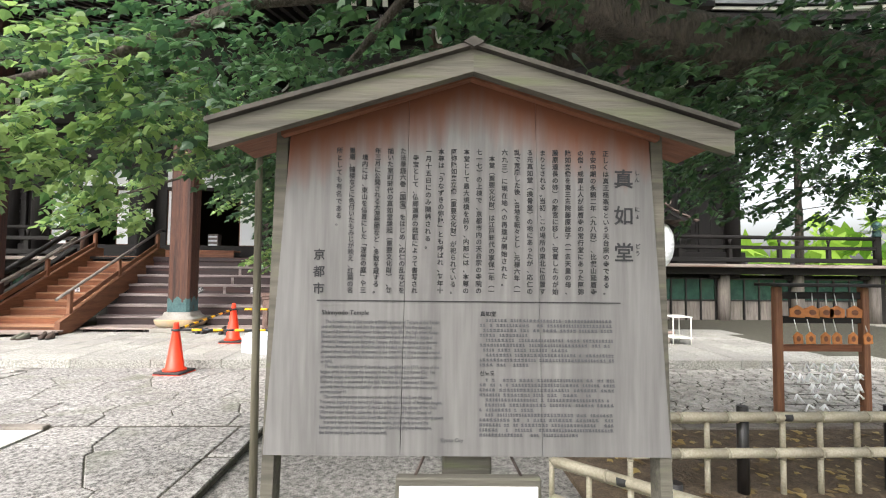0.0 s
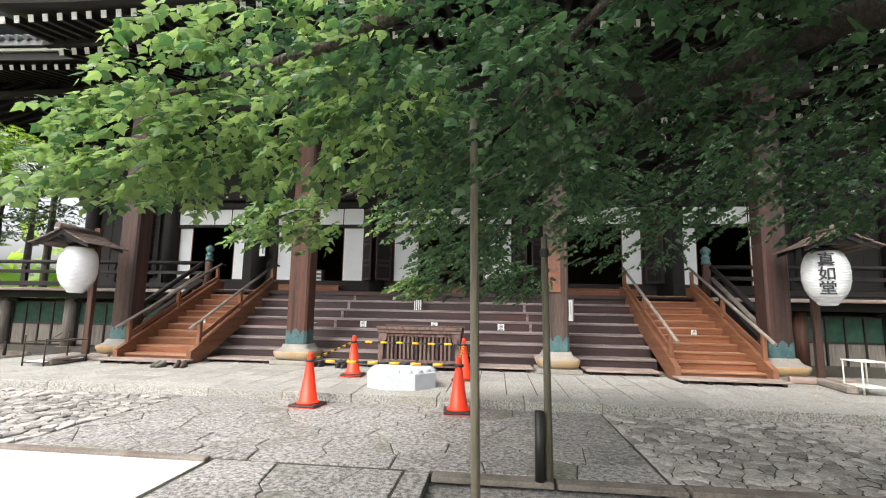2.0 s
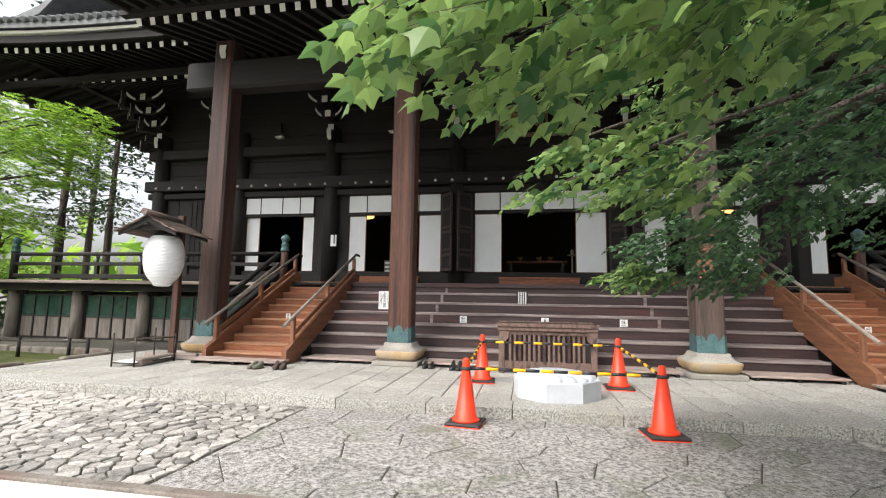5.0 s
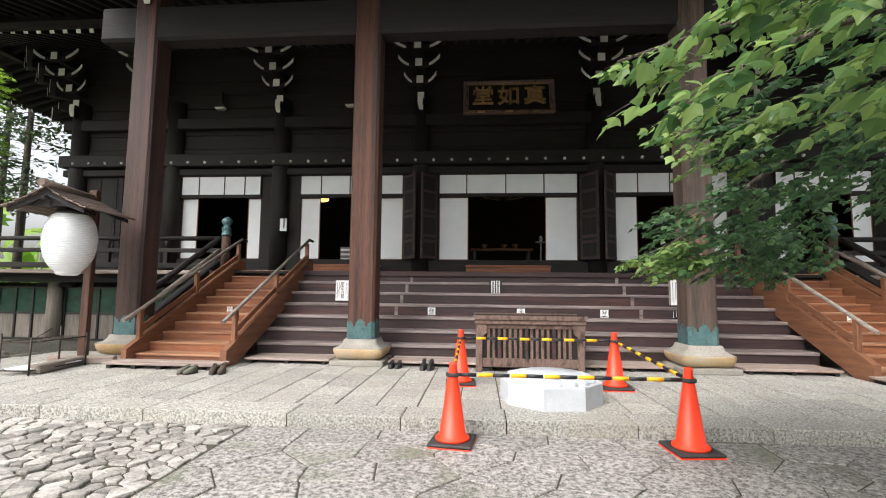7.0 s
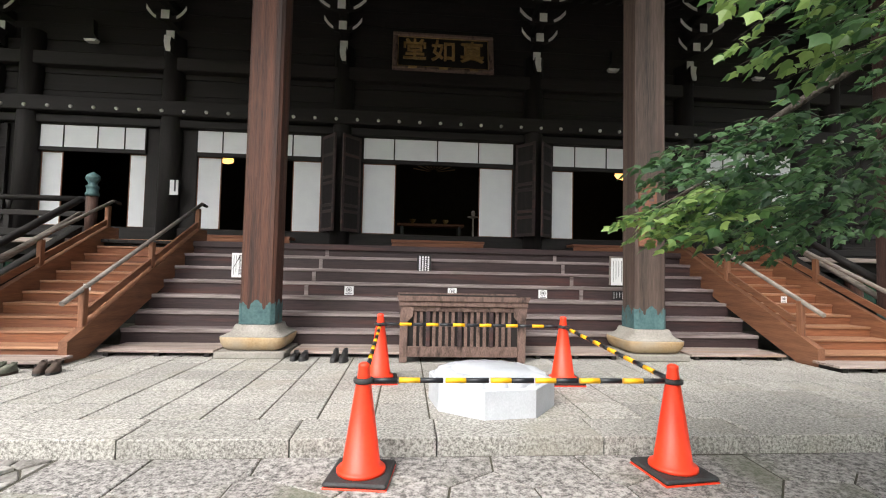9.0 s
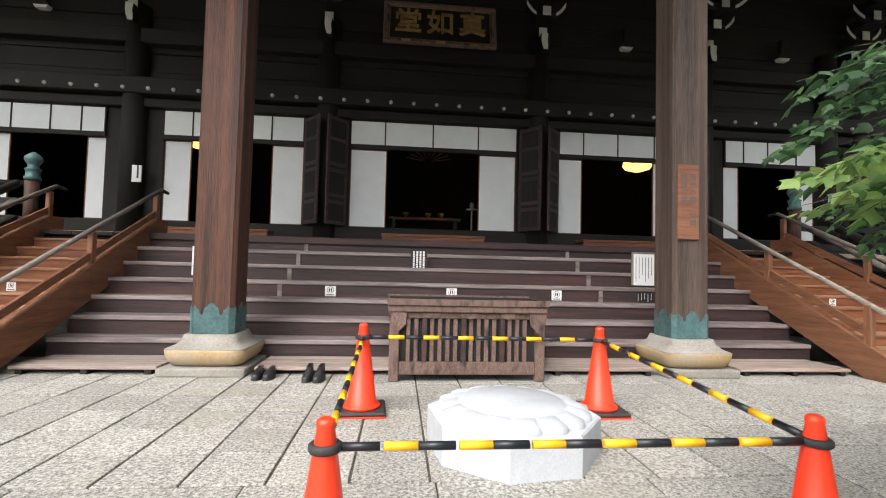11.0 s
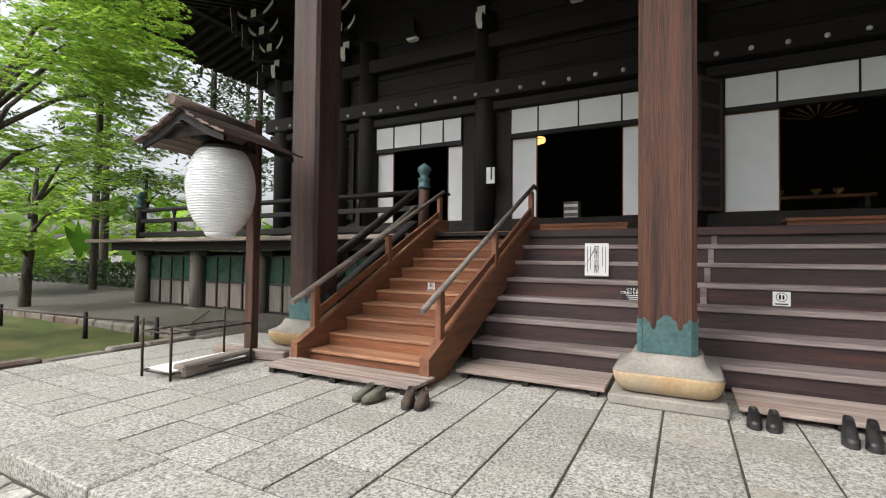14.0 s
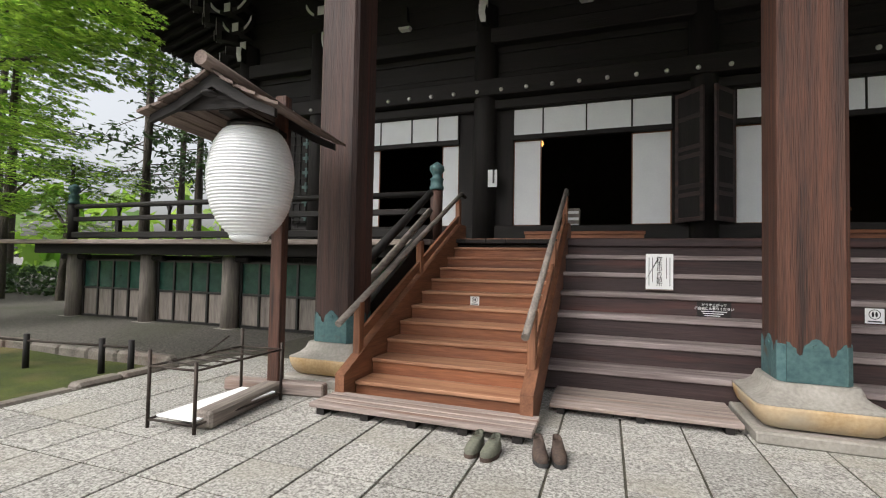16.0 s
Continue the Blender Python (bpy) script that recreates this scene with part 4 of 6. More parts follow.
def barrier_bar(a, b):
    """A striped bar hung between the rings of two cones."""
    a, b = Vector(a) + Vector((0, 0, 0.59)), Vector(b) + Vector((0, 0, 0.59))
    d = (b - a).normalized()
    a, b = a + d * 0.06, b - d * 0.06
    t = thing("barrier_bar", "black and yellow striped barrier bar between two cones", "barrier bar", Matrix.Translation(a), "barrier bars")
    n = 13
    L = (b - a)
    for k in range(n):
        p, q = L * (k / n), L * ((k + 1) / n)
        y = k % 2 == 1
        if y:
            q = L * ((k + 0.9) / n)
        part("yellow_band" if y else "black_band", tube(bmesh.new(), p, q, 0.0172 if y else 0.017, None, 12), "yellow" if y else "black_tape", t)
    return t


for k in range(4):
    barrier_bar(CONES[k], CONES[(k + 1) % 4])

t = thing("white_stone_base", "white octagonal stone pedestal with a lotus-petal top", "stone base", pose(-2.69, 8.10, TZ, 0, 0, 8) @ Matrix.Diagonal((0.72, 0.72, 0.9, 1)))
part("octagon", lathe(bmesh.new(), ((0.78, 0.0), (0.78, 0.250), (0.765, 0.262)), 8, smooth=False), "white_stone", t)
bm = bmesh.new()
n = 192
rings = []
for r, z, w, lip in ((0.700, 0.2625, 0.09, 0.0), (0.690, 0.300, 0.09, 0.012), (0.60, 0.322, 0.03, 0.020), (0.50, 0.332, 0.0, 0.006), (0.475, 0.322, 0.0, 0.0), (0.455, 0.340, 0.0, 0.0), (0.1, 0.346, 0.0, 0.0)):
    ring = []
    for k in range(n):
        a = k * math.tau / n
        f = abs(math.sin(8 * a)) ** 0.6
        ring.append(bm.verts.new((r * (1 - w * (1 - f)) * math.cos(a), r * (1 - w * (1 - f)) * math.sin(a), z + lip * (f - 1))))
    rings.append(ring)
for a, b in zip(rings, rings[1:]):
    for k in range(n):
        bm.faces.new((a[k], a[(k + 1) % n], b[(k + 1) % n], b[k])).smooth = True
bm.faces.new(rings[-1])
part("lotus_top", bm, "white_stone", t)

# offertory box
t = thing("offertory_box", "weathered dark wooden offertory box with a slatted front", "offertory box", pose(-3.53, 9.80, TZ))
W, D, H = 1.61, 0.72, 0.86
for xx in (0.0, W - 0.10):
    for yy in (0.0, D - 0.10):
        part("leg", box(bmesh.new(), (xx, yy, 0), (xx + 0.10, yy + 0.10, 0.72), 0.008), "box_wood", t)
part("body", box(bmesh.new(), (0.03, 0.05, 0.12), (W - 0.03, D - 0.05, 0.70), 0.01), "wood_dark_z", t)
part("bottom_rail", box(bmesh.new(), (0.10, 0.012, 0.07), (W - 0.10, 0.08, 0.20), 0.006), "box_wood", t)
part("upper_rail", box(bmesh.new(), (0.10, 0.012, 0.64), (W - 0.10, 0.08, 0.70), 0.006), "box_wood", t)
part("top_rail", box(bmesh.new(), (-0.02, -0.03, 0.705), (W + 0.02, D + 0.03, 0.775), 0.01), "box_wood", t)
bm = bmesh.new()
prism(bm, ((-0.02, 0.776), (W + 0.02, 0.776), (W + 0.045, 0.84), (-0.045, 0.84)), -0.05, -0.025, 'y')
prism(bm, ((-0.02, 0.776), (W + 0.02, 0.776), (W + 0.045, 0.84), (-0.045, 0.84)), D + 0.025, D + 0.05, 'y')
part("flared_rim", bm, "box_wood", t)
part("lid_grille", box(bmesh.new(), (-0.015, -0.022, 0.776), (W + 0.015, D + 0.022, 0.82)), "wood_dark_x", t)
for k in range(16):
    xx = 0.17 + k * (W - 0.40) / 15
    if k % 5 == 2:
        part("post", box(bmesh.new(), (xx, 0.0, 0.20), (xx + 0.05, 0.049, 0.645), 0.006), "step_riser", t)
    else:
        part("slat", box(bmesh.new(), (xx, 0.022, 0.20), (xx + 0.042, 0.049, 0.64), 0.004), "box_wood", t)
for xx in (0.04, W - 0.12):
    part("corner_carving", prism(bmesh.new(), ((xx - 0.05, 0.70), (xx + 0.13, 0.70), (xx + 0.12, 0.58), (xx + 0.04, 0.50), (xx - 0.04, 0.58)), -0.018, -0.001, 'y'), "box_wood", t)
for xx in (0.42, 0.80, 1.20):
    part("carving", prism(bmesh.new(), ((xx - 0.10, 0.70), (xx + 0.10, 0.70), (xx + 0.07, 0.655), (xx + 0.02, 0.64), (xx - 0.06, 0.655)), -0.006, 0.010, 'y'), "box_wood", t)


# ---- shoes ----


def shoe_pair(x, y, rz, mat, sole, high, label, length=0.25):
    t = thing("pair_of_shoes", label, "shoes", pose(x, y, TZ, 0, 0, rz), "shoes on the terrace")
    for sx, sk in ((-0.06, 1), (0.06, -1)):
        so, up = bmesh.new(), bmesh.new()
        outline = []
        for k in range(24):
            a = k * math.tau / 24
            w = 0.050 if math.sin(a) > 0 else 0.042
            ca, sa = math.cos(a), math.sin(a)
            outline.append((sx + w * math.copysign(abs(ca) ** 0.72, ca) + 0.008 * sk * max(0.0, sa), length / 2 * math.copysign(abs(sa) ** 0.85, sa)))
        prism(so, outline, 0.0, 0.024, 'z')
        part("sole", so, sole, t)
        rings = []
        for f, z, back in ((0.97, 0.0245, 0), (0.98, 0.045, 0), (0.86, 0.062, -0.006), (0.60, 0.078 + 0.3 * high, -0.045), (0.50, 0.085 + high, -0.065)):
            rings.append([up.verts.new((sx + (p[0] - sx) * (f if f > 0.7 else f * 1.25), p[1] * (f if f > 0.7 else f * 0.82) + back, z + (0.012 if p[1] < 0 else 0) * (f < 0.8))) for p in outline])
        for a, b in zip(rings, rings[1:]):
            for k in range(24):
                up.faces.new((a[k], a[(k + 1) % 24], b[(k + 1) % 24], b[k])).smooth = True
        inner = [up.verts.new((sx + (v.co.x - sx) * 0.85, v.co.y * 0.9 - 0.004, v.co.z - 0.03)) for v in rings[-1]]
        for k in range(24):
            up.faces.new((rings[-1][k], rings[-1][(k + 1) % 24], inner[(k + 1) % 24], inner[k])).smooth = True
        up.faces.new(inner)
        part("upper", up, mat, t)
        for k in range(3):
            yy = 0.02 - 0.03 * k
            part("lace", tube(bmesh.new(), (sx - 0.026, yy, 0.074 + 0.007 * k + 0.10 * high * k), (sx + 0.026, yy + 0.006, 0.075 + 0.007 * k + 0.10 * high * k), 0.004, 0.004, 6), "shoe_brown" if mat == "shoe_green" else "rubber", t)
    return t


shoe_pair(-7.58, 9.07, 172, "shoe_green", "shoe_brown", 0.015, "olive-grey laced sneakers lying on the stone slabs")
shoe_pair(-7.17, 9.13, 195, "shoe_brown", "rubber", 0.03, "dark brown shoes lying on the stone slabs")
shoe_pair(-4.78, 9.95, 176, "shoe", "rubber", 0.01, "black sandals standing by the steps")
shoe_pair(-4.27, 9.86, 172, "shoe", "rubber", 0.055, "black ankle boots standing by the steps")

# ---- notices on steps and columns ----


def sticker(x, y, z, parent_label="white sticker with a round pictogram on a step"):
    t = thing("step_sticker", parent_label, "sticker", pose(x, y, z) @ Matrix.Scale(1.0 if y > 11.5 else 0.72, 4), "step stickers")
    part("paper", box(bmesh.new(), (-0.075, -0.004, 0), (0.075, 0, 0.145)), "paper", t)
    rg = bmesh.new()
    for k in range(20):
        a, b = k * math.tau / 20, (k + 1) * math.tau / 20
        prism(rg, ((0.042 * math.cos(a), 0.088 + 0.042 * math.sin(a)), (0.048 * math.cos(a), 0.088 + 0.048 * math.sin(a)), (0.048 * math.cos(b), 0.088 + 0.048 * math.sin(b)), (0.042 * math.cos(b), 0.088 + 0.042 * math.sin(b))), -0.0055, -0.0045, 'y')
    part("pictogram_ring", rg, "ink", t)
    for sx in (-0.014, 0.014):
        part("pictogram_foot", prism(bmesh.new(), [(sx + 0.010 * math.cos(a), 0.088 + 0.027 * math.sin(a)) for a in [k * math.tau / 10 for k in range(10)]], -0.0055, -0.0045, 'y'), "ink", t)
    part("caption_bar", box(bmesh.new(), (-0.055, -0.0055, 0.012), (0.055, -0.0045, 0.026)), "ink_soft", t)


for x, y, z in ((-4.405, 11.738, 0.845), (-2.685, 11.738, 0.845), (-1.125, 11.738, 0.845), (-8.30, 11.399, 0.863), (2.98, 11.399, 0.863)):
    sticker(x, y, z)


def notice(name, label, x, y, z, w, h, cols, title=None, dark=False):
    t = thing(name, label, "notice", pose(x, y, z))
    part("sheet", box(bmesh.new(), (0, 0, 0), (w, 0.006, h), 0.001), "black_lacquer" if dark else "paper", t)
    bars = bmesh.new()
    for k in range(cols):
        xx = w * (0.12 + 0.76 * k / max(1, cols - 1))
        if title and 0.3 < xx / w < 0.72:
            continue
        box(bars, (xx - w * 0.012, -0.0016, h * (0.12 + 0.3 * ((k * 7) % 3) / 3)), (xx + w * 0.012, -0.0004, h * 0.9))
    part("lines_of_writing", bars, "paper" if dark else "ink_soft", t)
    if title:
        lettering("title", "\n".join(title), h * 0.15, "ink", t, pose(w * 0.5, -0.001, h * 0.80, 90), line=0.9)
    return t


n1 = notice("paper_notice", "white paper notice with handwritten writing on the steps", -6.41, 12.02, 1.085, 0.29, 0.42, 7, "御朱印の納所")
part("sheet_foot", box(bmesh.new(), (0.0, -0.002, 0.0), (0.29, 0.03, 0.012)), "wood_grey_x", n1)
t = thing("white_writing", "small white writing on a dark step", "writing", pose(-5.765, 11.735, 0.83))
part("plate", box(bmesh.new(), (-0.16, -0.004, -0.01), (0.16, 0.0, 0.16)), "black_lacquer", t)
lettering("line", "どうぞ上がって\nご自由にお参りください", 0.034, "paper", t, pose(0, -0.005, 0.115, 90), line=1.1)
for k in range(3):
    part("small_line", box(bmesh.new(), (-0.12 + 0.015 * k, -0.0055, 0.055 - 0.022 * k), (0.12 - 0.03 * k, -0.0045, 0.063 - 0.022 * k)), "paper", t)
n2 = notice("framed_notice", "white notice in a grey wooden frame on the steps", 0.21, 12.02, 1.085, 0.34, 0.49, 6)
for a, b in (((-0.03, -0.004, -0.0), (0.0, 0.02, 0.52)), ((0.34, -0.004, -0.0), (0.37, 0.02, 0.52)), ((0.0, -0.004, 0.49), (0.34, 0.02, 0.52))):
    part("frame_bar", box(bmesh.new(), a, b, 0.002), "wood_grey_z", n2)
notice("dark_notice", "small dark notice with pale writing on a step", 0.10, 11.73, 0.835, 0.27, 0.155, 5, dark=True)
t = thing("menu_stand", "black sign with white writing on a small stand", "sign", pose(-3.155, 12.12, 1.055))
part("foot", box(bmesh.new(), (-0.18, -0.09, 0), (0.18, 0.09, 0.035), 0.004), "step_riser", t)
part("stem", box(bmesh.new(), (-0.05, 0.0, 0.035), (0.05, 0.03, 0.14)), "step_riser", t)
part("board", box(bmesh.new(), (-0.125, -0.02, 0.12), (0.125, 0.005, 0.50), 0.004), "black_lacquer", t)
wr = bmesh.new()
rng = random.Random(3)
for k in range(4):
    zz = 0.47
    while zz > 0.16:
        h = rng.uniform(0.02, 0.035)
        box(wr, (-0.09 + 0.05 * k, -0.0215, zz - h), (-0.062 + 0.05 * k, -0.0203, zz))
        zz -= h + 0.008
tagged(part("writing", wr, "paper", t), kind="stuff")
t = thing("column_plaque", "pale wooden plaque with carved writing on a column", "plaque", pose(-0.10, 10.188, 1.68))
part("board", box(bmesh.new(), (-0.13, -0.02, 0), (0.13, 0.008, 0.88), 0.004), "sign_red", t)
lettering("writing", "\n".join("涅槃の庭　公開"), 0.085, "ink_soft", t, pose(0.055, -0.021, 0.70, 90), line=1.05)
lettering("writing", "\n".join("随縁の庭"), 0.085, "ink_soft", t, pose(-0.055, -0.021, 0.70, 90), line=1.05)
t = thing("wall_paper_notice", "small white paper pinned to a dark wall post", "notice", pose(-9.20, 15.485, 2.97))
part("sheet", box(bmesh.new(), (0, 0, 0), (0.19, 0.03, 0.36)), "paper", t)
part("writing", box(bmesh.new(), (0.10, -0.003, 0.08), (0.14, -0.001, 0.36)), "ink_soft", t)

# ---- inside the hall ----
for x, y, z, r in ((3.76, 18.55, 4.59, 1.22), (-8.42, 16.8, 4.15, 0.55)):
    t = thing("hanging_lamp", "round lit paper lamp hanging inside the hall", "lamp", pose(x, y, z), "hanging lamps")
    part("shade", lathe(bmesh.new(), [(a * r, c * r * 0.9) for a, c in ((0.12, -0.17), (0.30, -0.10), (0.36, 0.0), (0.32, 0.12), (0.16, 0.18))], 20), "lamp", t, "warm glowing paper shade")
    part("rib", lathe(bmesh.new(), [(0.362 * r, -0.006), (0.368 * r, 0.0), (0.362 * r, 0.006)], 20), "wood_dark_z", t)
    part("cord", tube(bmesh.new(), (0, 0, 0.16 * r), (0, 0, 6.32 - z), 0.012, 0.012, 6), "iron", t)
t = thing("gilt_canopy", "fan of gilt ribs hanging in the dark hall", "canopy", pose(-2.66, 18.9, 4.46))
for k in range(9):
    a = radians(20 + 140 * k / 8)
    part("rib", prism(bmesh.new(), ((0.12 * math.cos(a - 0.05), 0.12 * math.sin(a)), (0.72 * math.cos(a - 0.09), 0.40 * math.sin(a - 0.03)), (0.72 * math.cos(a + 0.0), 0.40 * math.sin(a + 0.03))), -0.02, 0.02, 'y'), "fan_gilt", t)
part("hanger", tube(bmesh.new(), (0, 0, 0.3), (0, 0, 1.87), 0.015, 0.015, 6), "iron", t)
t = thing("altar_stand", "tall dim candle stand inside the hall", "candle stand", pose(-1.66, 16.6, 2.12))
part("pole", tube(bmesh.new(), (0, 0, 0), (0, 0, 0.62), 0.025, 0.02, 10), "wood_grey_z", t)
part("dish", lathe(bmesh.new(), ((0.02, 0.62), (0.15, 0.65), (0.16, 0.67), (0.04, 0.68), (0.06, 0.76), (0.03, 0.84)), 16), "wood_grey_z", t)
part("foot", lathe(bmesh.new(), ((0.18, 0), (0.16, 0.03), (0.04, 0.06)), 16), "gold", t)
t = thing("altar_table", "low dark altar table inside the hall", "altar", pose(-2.7, 19.4, 2.12))
part("tabletop", box(bmesh.new(), (-1.1, -0.3, 0.62), (1.1, 0.3, 0.70), 0.01), "sign_red", t)
for xx in (-1.0, 0.9):
    for yy in (-0.25, 0.15):
        part("leg", box(bmesh.new(), (xx, yy, 0), (xx + 0.1, yy + 0.1, 0.62)), "black_lacquer", t)
for xx in (-0.6, 0.1, 0.5):
    o = thing("offering_vessel", "small gilt vessel on the altar", "vessel", pose(-2.7 + xx, 19.35, 2.82), "altar vessels")
    part("bowl", lathe(bmesh.new(), ((0.06, 0), (0.03, 0.04), (0.09, 0.10), (0.10, 0.16)), 16), "gold", o)
t = thing("counter_stack", "small stand of leaflets inside the doorway", "stand", pose(-7.75, 16.6, 2.12))
part("stand_body", box(bmesh.new(), (0, 0, 0), (0.34, 0.3, 0.5), 0.006), "wood_grey_z", t)
for k in range(3):
    part("leaflet_shelf", box(bmesh.new(), (0.02, -0.012, 0.10 + 0.14 * k), (0.32, -0.001, 0.16 + 0.14 * k)), "paper", t)

# lattice shutters at the end bays
for x0 in (-14.5, mirror(-13.1)):
    t = thing("lattice_shutter", "dark lattice shutter with verdigris metal studs", "shutter", pose(x0, WY - 0.10, 2.3), "lattice shutters")
    part("panel", box(bmesh.new(), (0, 0.03, 0), (1.4, 0.06, 2.3)), "wood_dark_z", t)
    for k in range(8):
        part("upright", box(bmesh.new(), (0.02 + 0.19 * k, 0.0, 0), (0.06 + 0.19 * k, 0.029, 2.3)), "wood_dark_z", t)
    for k in range(11):
        part("crossbar", box(bmesh.new(), (0, -0.012, 0.05 + 0.21 * k), (1.4, -0.001, 0.09 + 0.21 * k)), "wood_dark_x", t)
    for k in range(6):
        part("stud_plate", box(bmesh.new(), (0.52, -0.022, 0.12 + 0.36 * k), (0.74, -0.013, 0.20 + 0.36 * k), 0.004), "patina_dark", t)
        part("stud_plate", box(bmesh.new(), (0.60, -0.030, 0.04 + 0.36 * k), (0.66, -0.023, 0.28 + 0.36 * k), 0.004), "patina_dark", t)


# ---- lantern stands ----


def lantern_stand(x, y, sx, lettered):
    """A paper lantern under a small shingled gable roof, hung from a post."""
    t = thing("lantern_stand", "large white paper lantern under a small wooden roof on a post", "lantern", pose(x, y, TZ, 0, 0, 8 * sx), "lantern stands")
    part("post", box(bmesh.new(), (-0.055, -0.055, 0), (0.055, 0.055, 2.76), 0.006), "wood_col", t)
    part("sleeper", box(bmesh.new(), (-0.08 + 0.02 * sx, -0.98, 0.001), (0.08 + 0.02 * sx, -0.06, 0.13), 0.02), "wood_grey_y", t)
    part("cross_sleeper", box(bmesh.new(), (-0.5, -0.055, 0.001), (0.5, 0.055, 0.12), 0.015), "wood_grey_x", t)
    part("arm", box(bmesh.new(), (-0.04, -0.85, 2.341), (0.04 + 0.04 * sx, -0.056, 2.40), 0.008), "wood_dark_y", t)
    cy = -0.52
    bm = bmesh.new()
    prof, rings_n = [], 136
    belly = ((0.0, 0.150), (0.05, 0.195), (0.13, 0.250), (0.25, 0.300), (0.42, 0.332), (0.60, 0.338), (0.76, 0.318), (0.88, 0.285), (0.96, 0.245), (1.0, 0.215))
    for k in range(rings_n + 1):
        v = k / rings_n
        r = float(np.interp(v, [q[0] for q in belly], [q[1] for q in belly]))
        prof.append((r + 0.006 * math.sin(k * math.pi / 2), 1.42 + 0.86 * v))
    lathe(bm, prof, 36, (0.04 * sx, cy, 0))
    ln = part("lantern", bm, "lantern", t, "white ribbed paper lantern body")
    part("lantern_bottom", lathe(bmesh.new(), ((0.09, 1.365), (0.13, 1.375), (0.155, 1.405), (0.152, 1.419)), 24, (0.04 * sx, cy, 0)), "lantern", ln)
    part("lantern_top", lathe(bmesh.new(), ((0.20, 2.281), (0.20, 2.33), (0.16, 2.34)), 24, (0.04 * sx, cy, 0)), "black_lacquer", ln)
    if lettered:
        for k, ch in enumerate("真如堂"):
            lettering("character", ch, 0.24, "ink", ln, Matrix.Translation((0.04 * sx, cy, 0)) @ pose(0, 0, 0, 0, 0, -22) @ pose(0.0, -0.356, 2.03 - 0.235 * k, 90), thick=0.006)
    # gable roof, ridge towards the yard
    y0, y1 = -1.02, 0.10
    for s in (-1, 1):
        for k in range(6):
            a, b = k / 6, (k + 1) / 6 + 0.04
            sl = bmesh.new()
            xa, xb = s * (0.02 + 0.54 * a), s * (0.02 + 0.54 * b)
            za, zb = 2.600 - 0.29 * (a ** 0.8) + 0.012, 2.600 - 0.29 * (b ** 0.8) + 0.026
            prism(sl, ((xa, za), (xb, zb), (xb, zb - 0.022), (xa, za - 0.022)), y0 - 0.02 * (k % 2), y1 + 0.02 * (k % 2), 'y')
            part("shingle_course", sl, "shingle", t)
        for yy in (y0 + 0.04, y1 - 0.10):
            part("bargeboard", prism(bmesh.new(), ((0, 2.590), (s * 0.30, 2.400), (s * 0.52, 2.305), (s * 0.52, 2.245), (s * 0.30, 2.330), (0, 2.490)), yy, yy + 0.035, 'y'), "wood_dark_x", t)
    part("ridge_cap", tube(bmesh.new(), (0, y0 - 0.08, 2.655), (0, y1 - 0.09, 2.635), 0.055, 0.05, 10), "shingle", t)
    part("gable_panel", prism(bmesh.new(), ((-0.36, 2.345), (0.36, 2.345), (0, 2.500)), y0 + 0.10, y0 + 0.13, 'y'), "wood_dark_x", t)
    part("gegyo", lathe(bmesh.new(), ((0.05, 0.0), (0.055, 0.015), (0.03, 0.03)), 12, (0, y0 + 0.02, 2.420)), "wood_dark_x", t)
    return t


lantern_stand(-9.72, 9.68, 1, False)
lantern_stand(4.42, 9.80, -1, True)

# iron rack beside the lantern
t = thing("iron_rack", "thin rusty iron rack with a white tray at the bottom", "rack", pose(-9.95, 8.60, TZ))
for xx, yy, h in ((0, 0, 0.56), (0.42, 0.02, 0.50), (0.0, 0.90, 0.60), (0.42, 0.92, 0.50)):
    part("upright", tube(bmesh.new(), (xx, yy, 0), (xx, yy, h), 0.013, 0.013, 8), "iron", t)
for z in (0.06, 0.44):
    for a, b in (((0, 0), (0.42, 0.02)), ((0.42, 0.02), (0.42, 0.92)), ((0.42, 0.92), (0, 0.90)), ((0, 0.90), (0, 0))):
        part("bar", tube(bmesh.new(), (*a, z), (*b, z), 0.009, 0.009, 6), "iron", t)
for k in range(5):
    yy = 0.15 + 0.15 * k
    part("bar", tube(bmesh.new(), (0, yy, 0.44), (0.42, yy + 0.02, 0.44), 0.006, 0.006, 6), "iron", t)
part("hook", tube(bmesh.new(), (0.0, 0.5, 0.45), (0.12, 0.62, 0.58), 0.007, 0.007, 6), "iron", t)
part("tray", box(bmesh.new(), (0.03, 0.04, 0.07), (0.40, 0.88, 0.085), 0.004), "paper", t, "white enamel tray")

# low rope fence of the moss garden
for k, (x, y) in enumerate(((-15.6, 9.45), (-13.18, 9.6), (-12.14, 9.75), (-11.75, 9.80))):
    t = thing("garden_stake", "short dark wooden stake at the moss", "stake", pose(x, y, 0.02), "garden stakes")
    part("stake", tube(bmesh.new(), (0, 0, 0), (0, 0, 0.42), 0.035, 0.03, 8), "wood_dark_z", t)
t = thing("garden_rail", "thin dark rail between the garden stakes", "rail", pose(0, 0, 0))
for a, b in (((-15.6, 9.45, 0.36), (-13.18, 9.6, 0.36)), ((-13.18, 9.6, 0.36), (-12.14, 9.75, 0.36)), ((-12.14, 9.75, 0.36), (-11.75, 9.80, 0.36))):
    part("rail_bar", tube(bmesh.new(), a, b, 0.014, 0.014, 6), "iron", t)

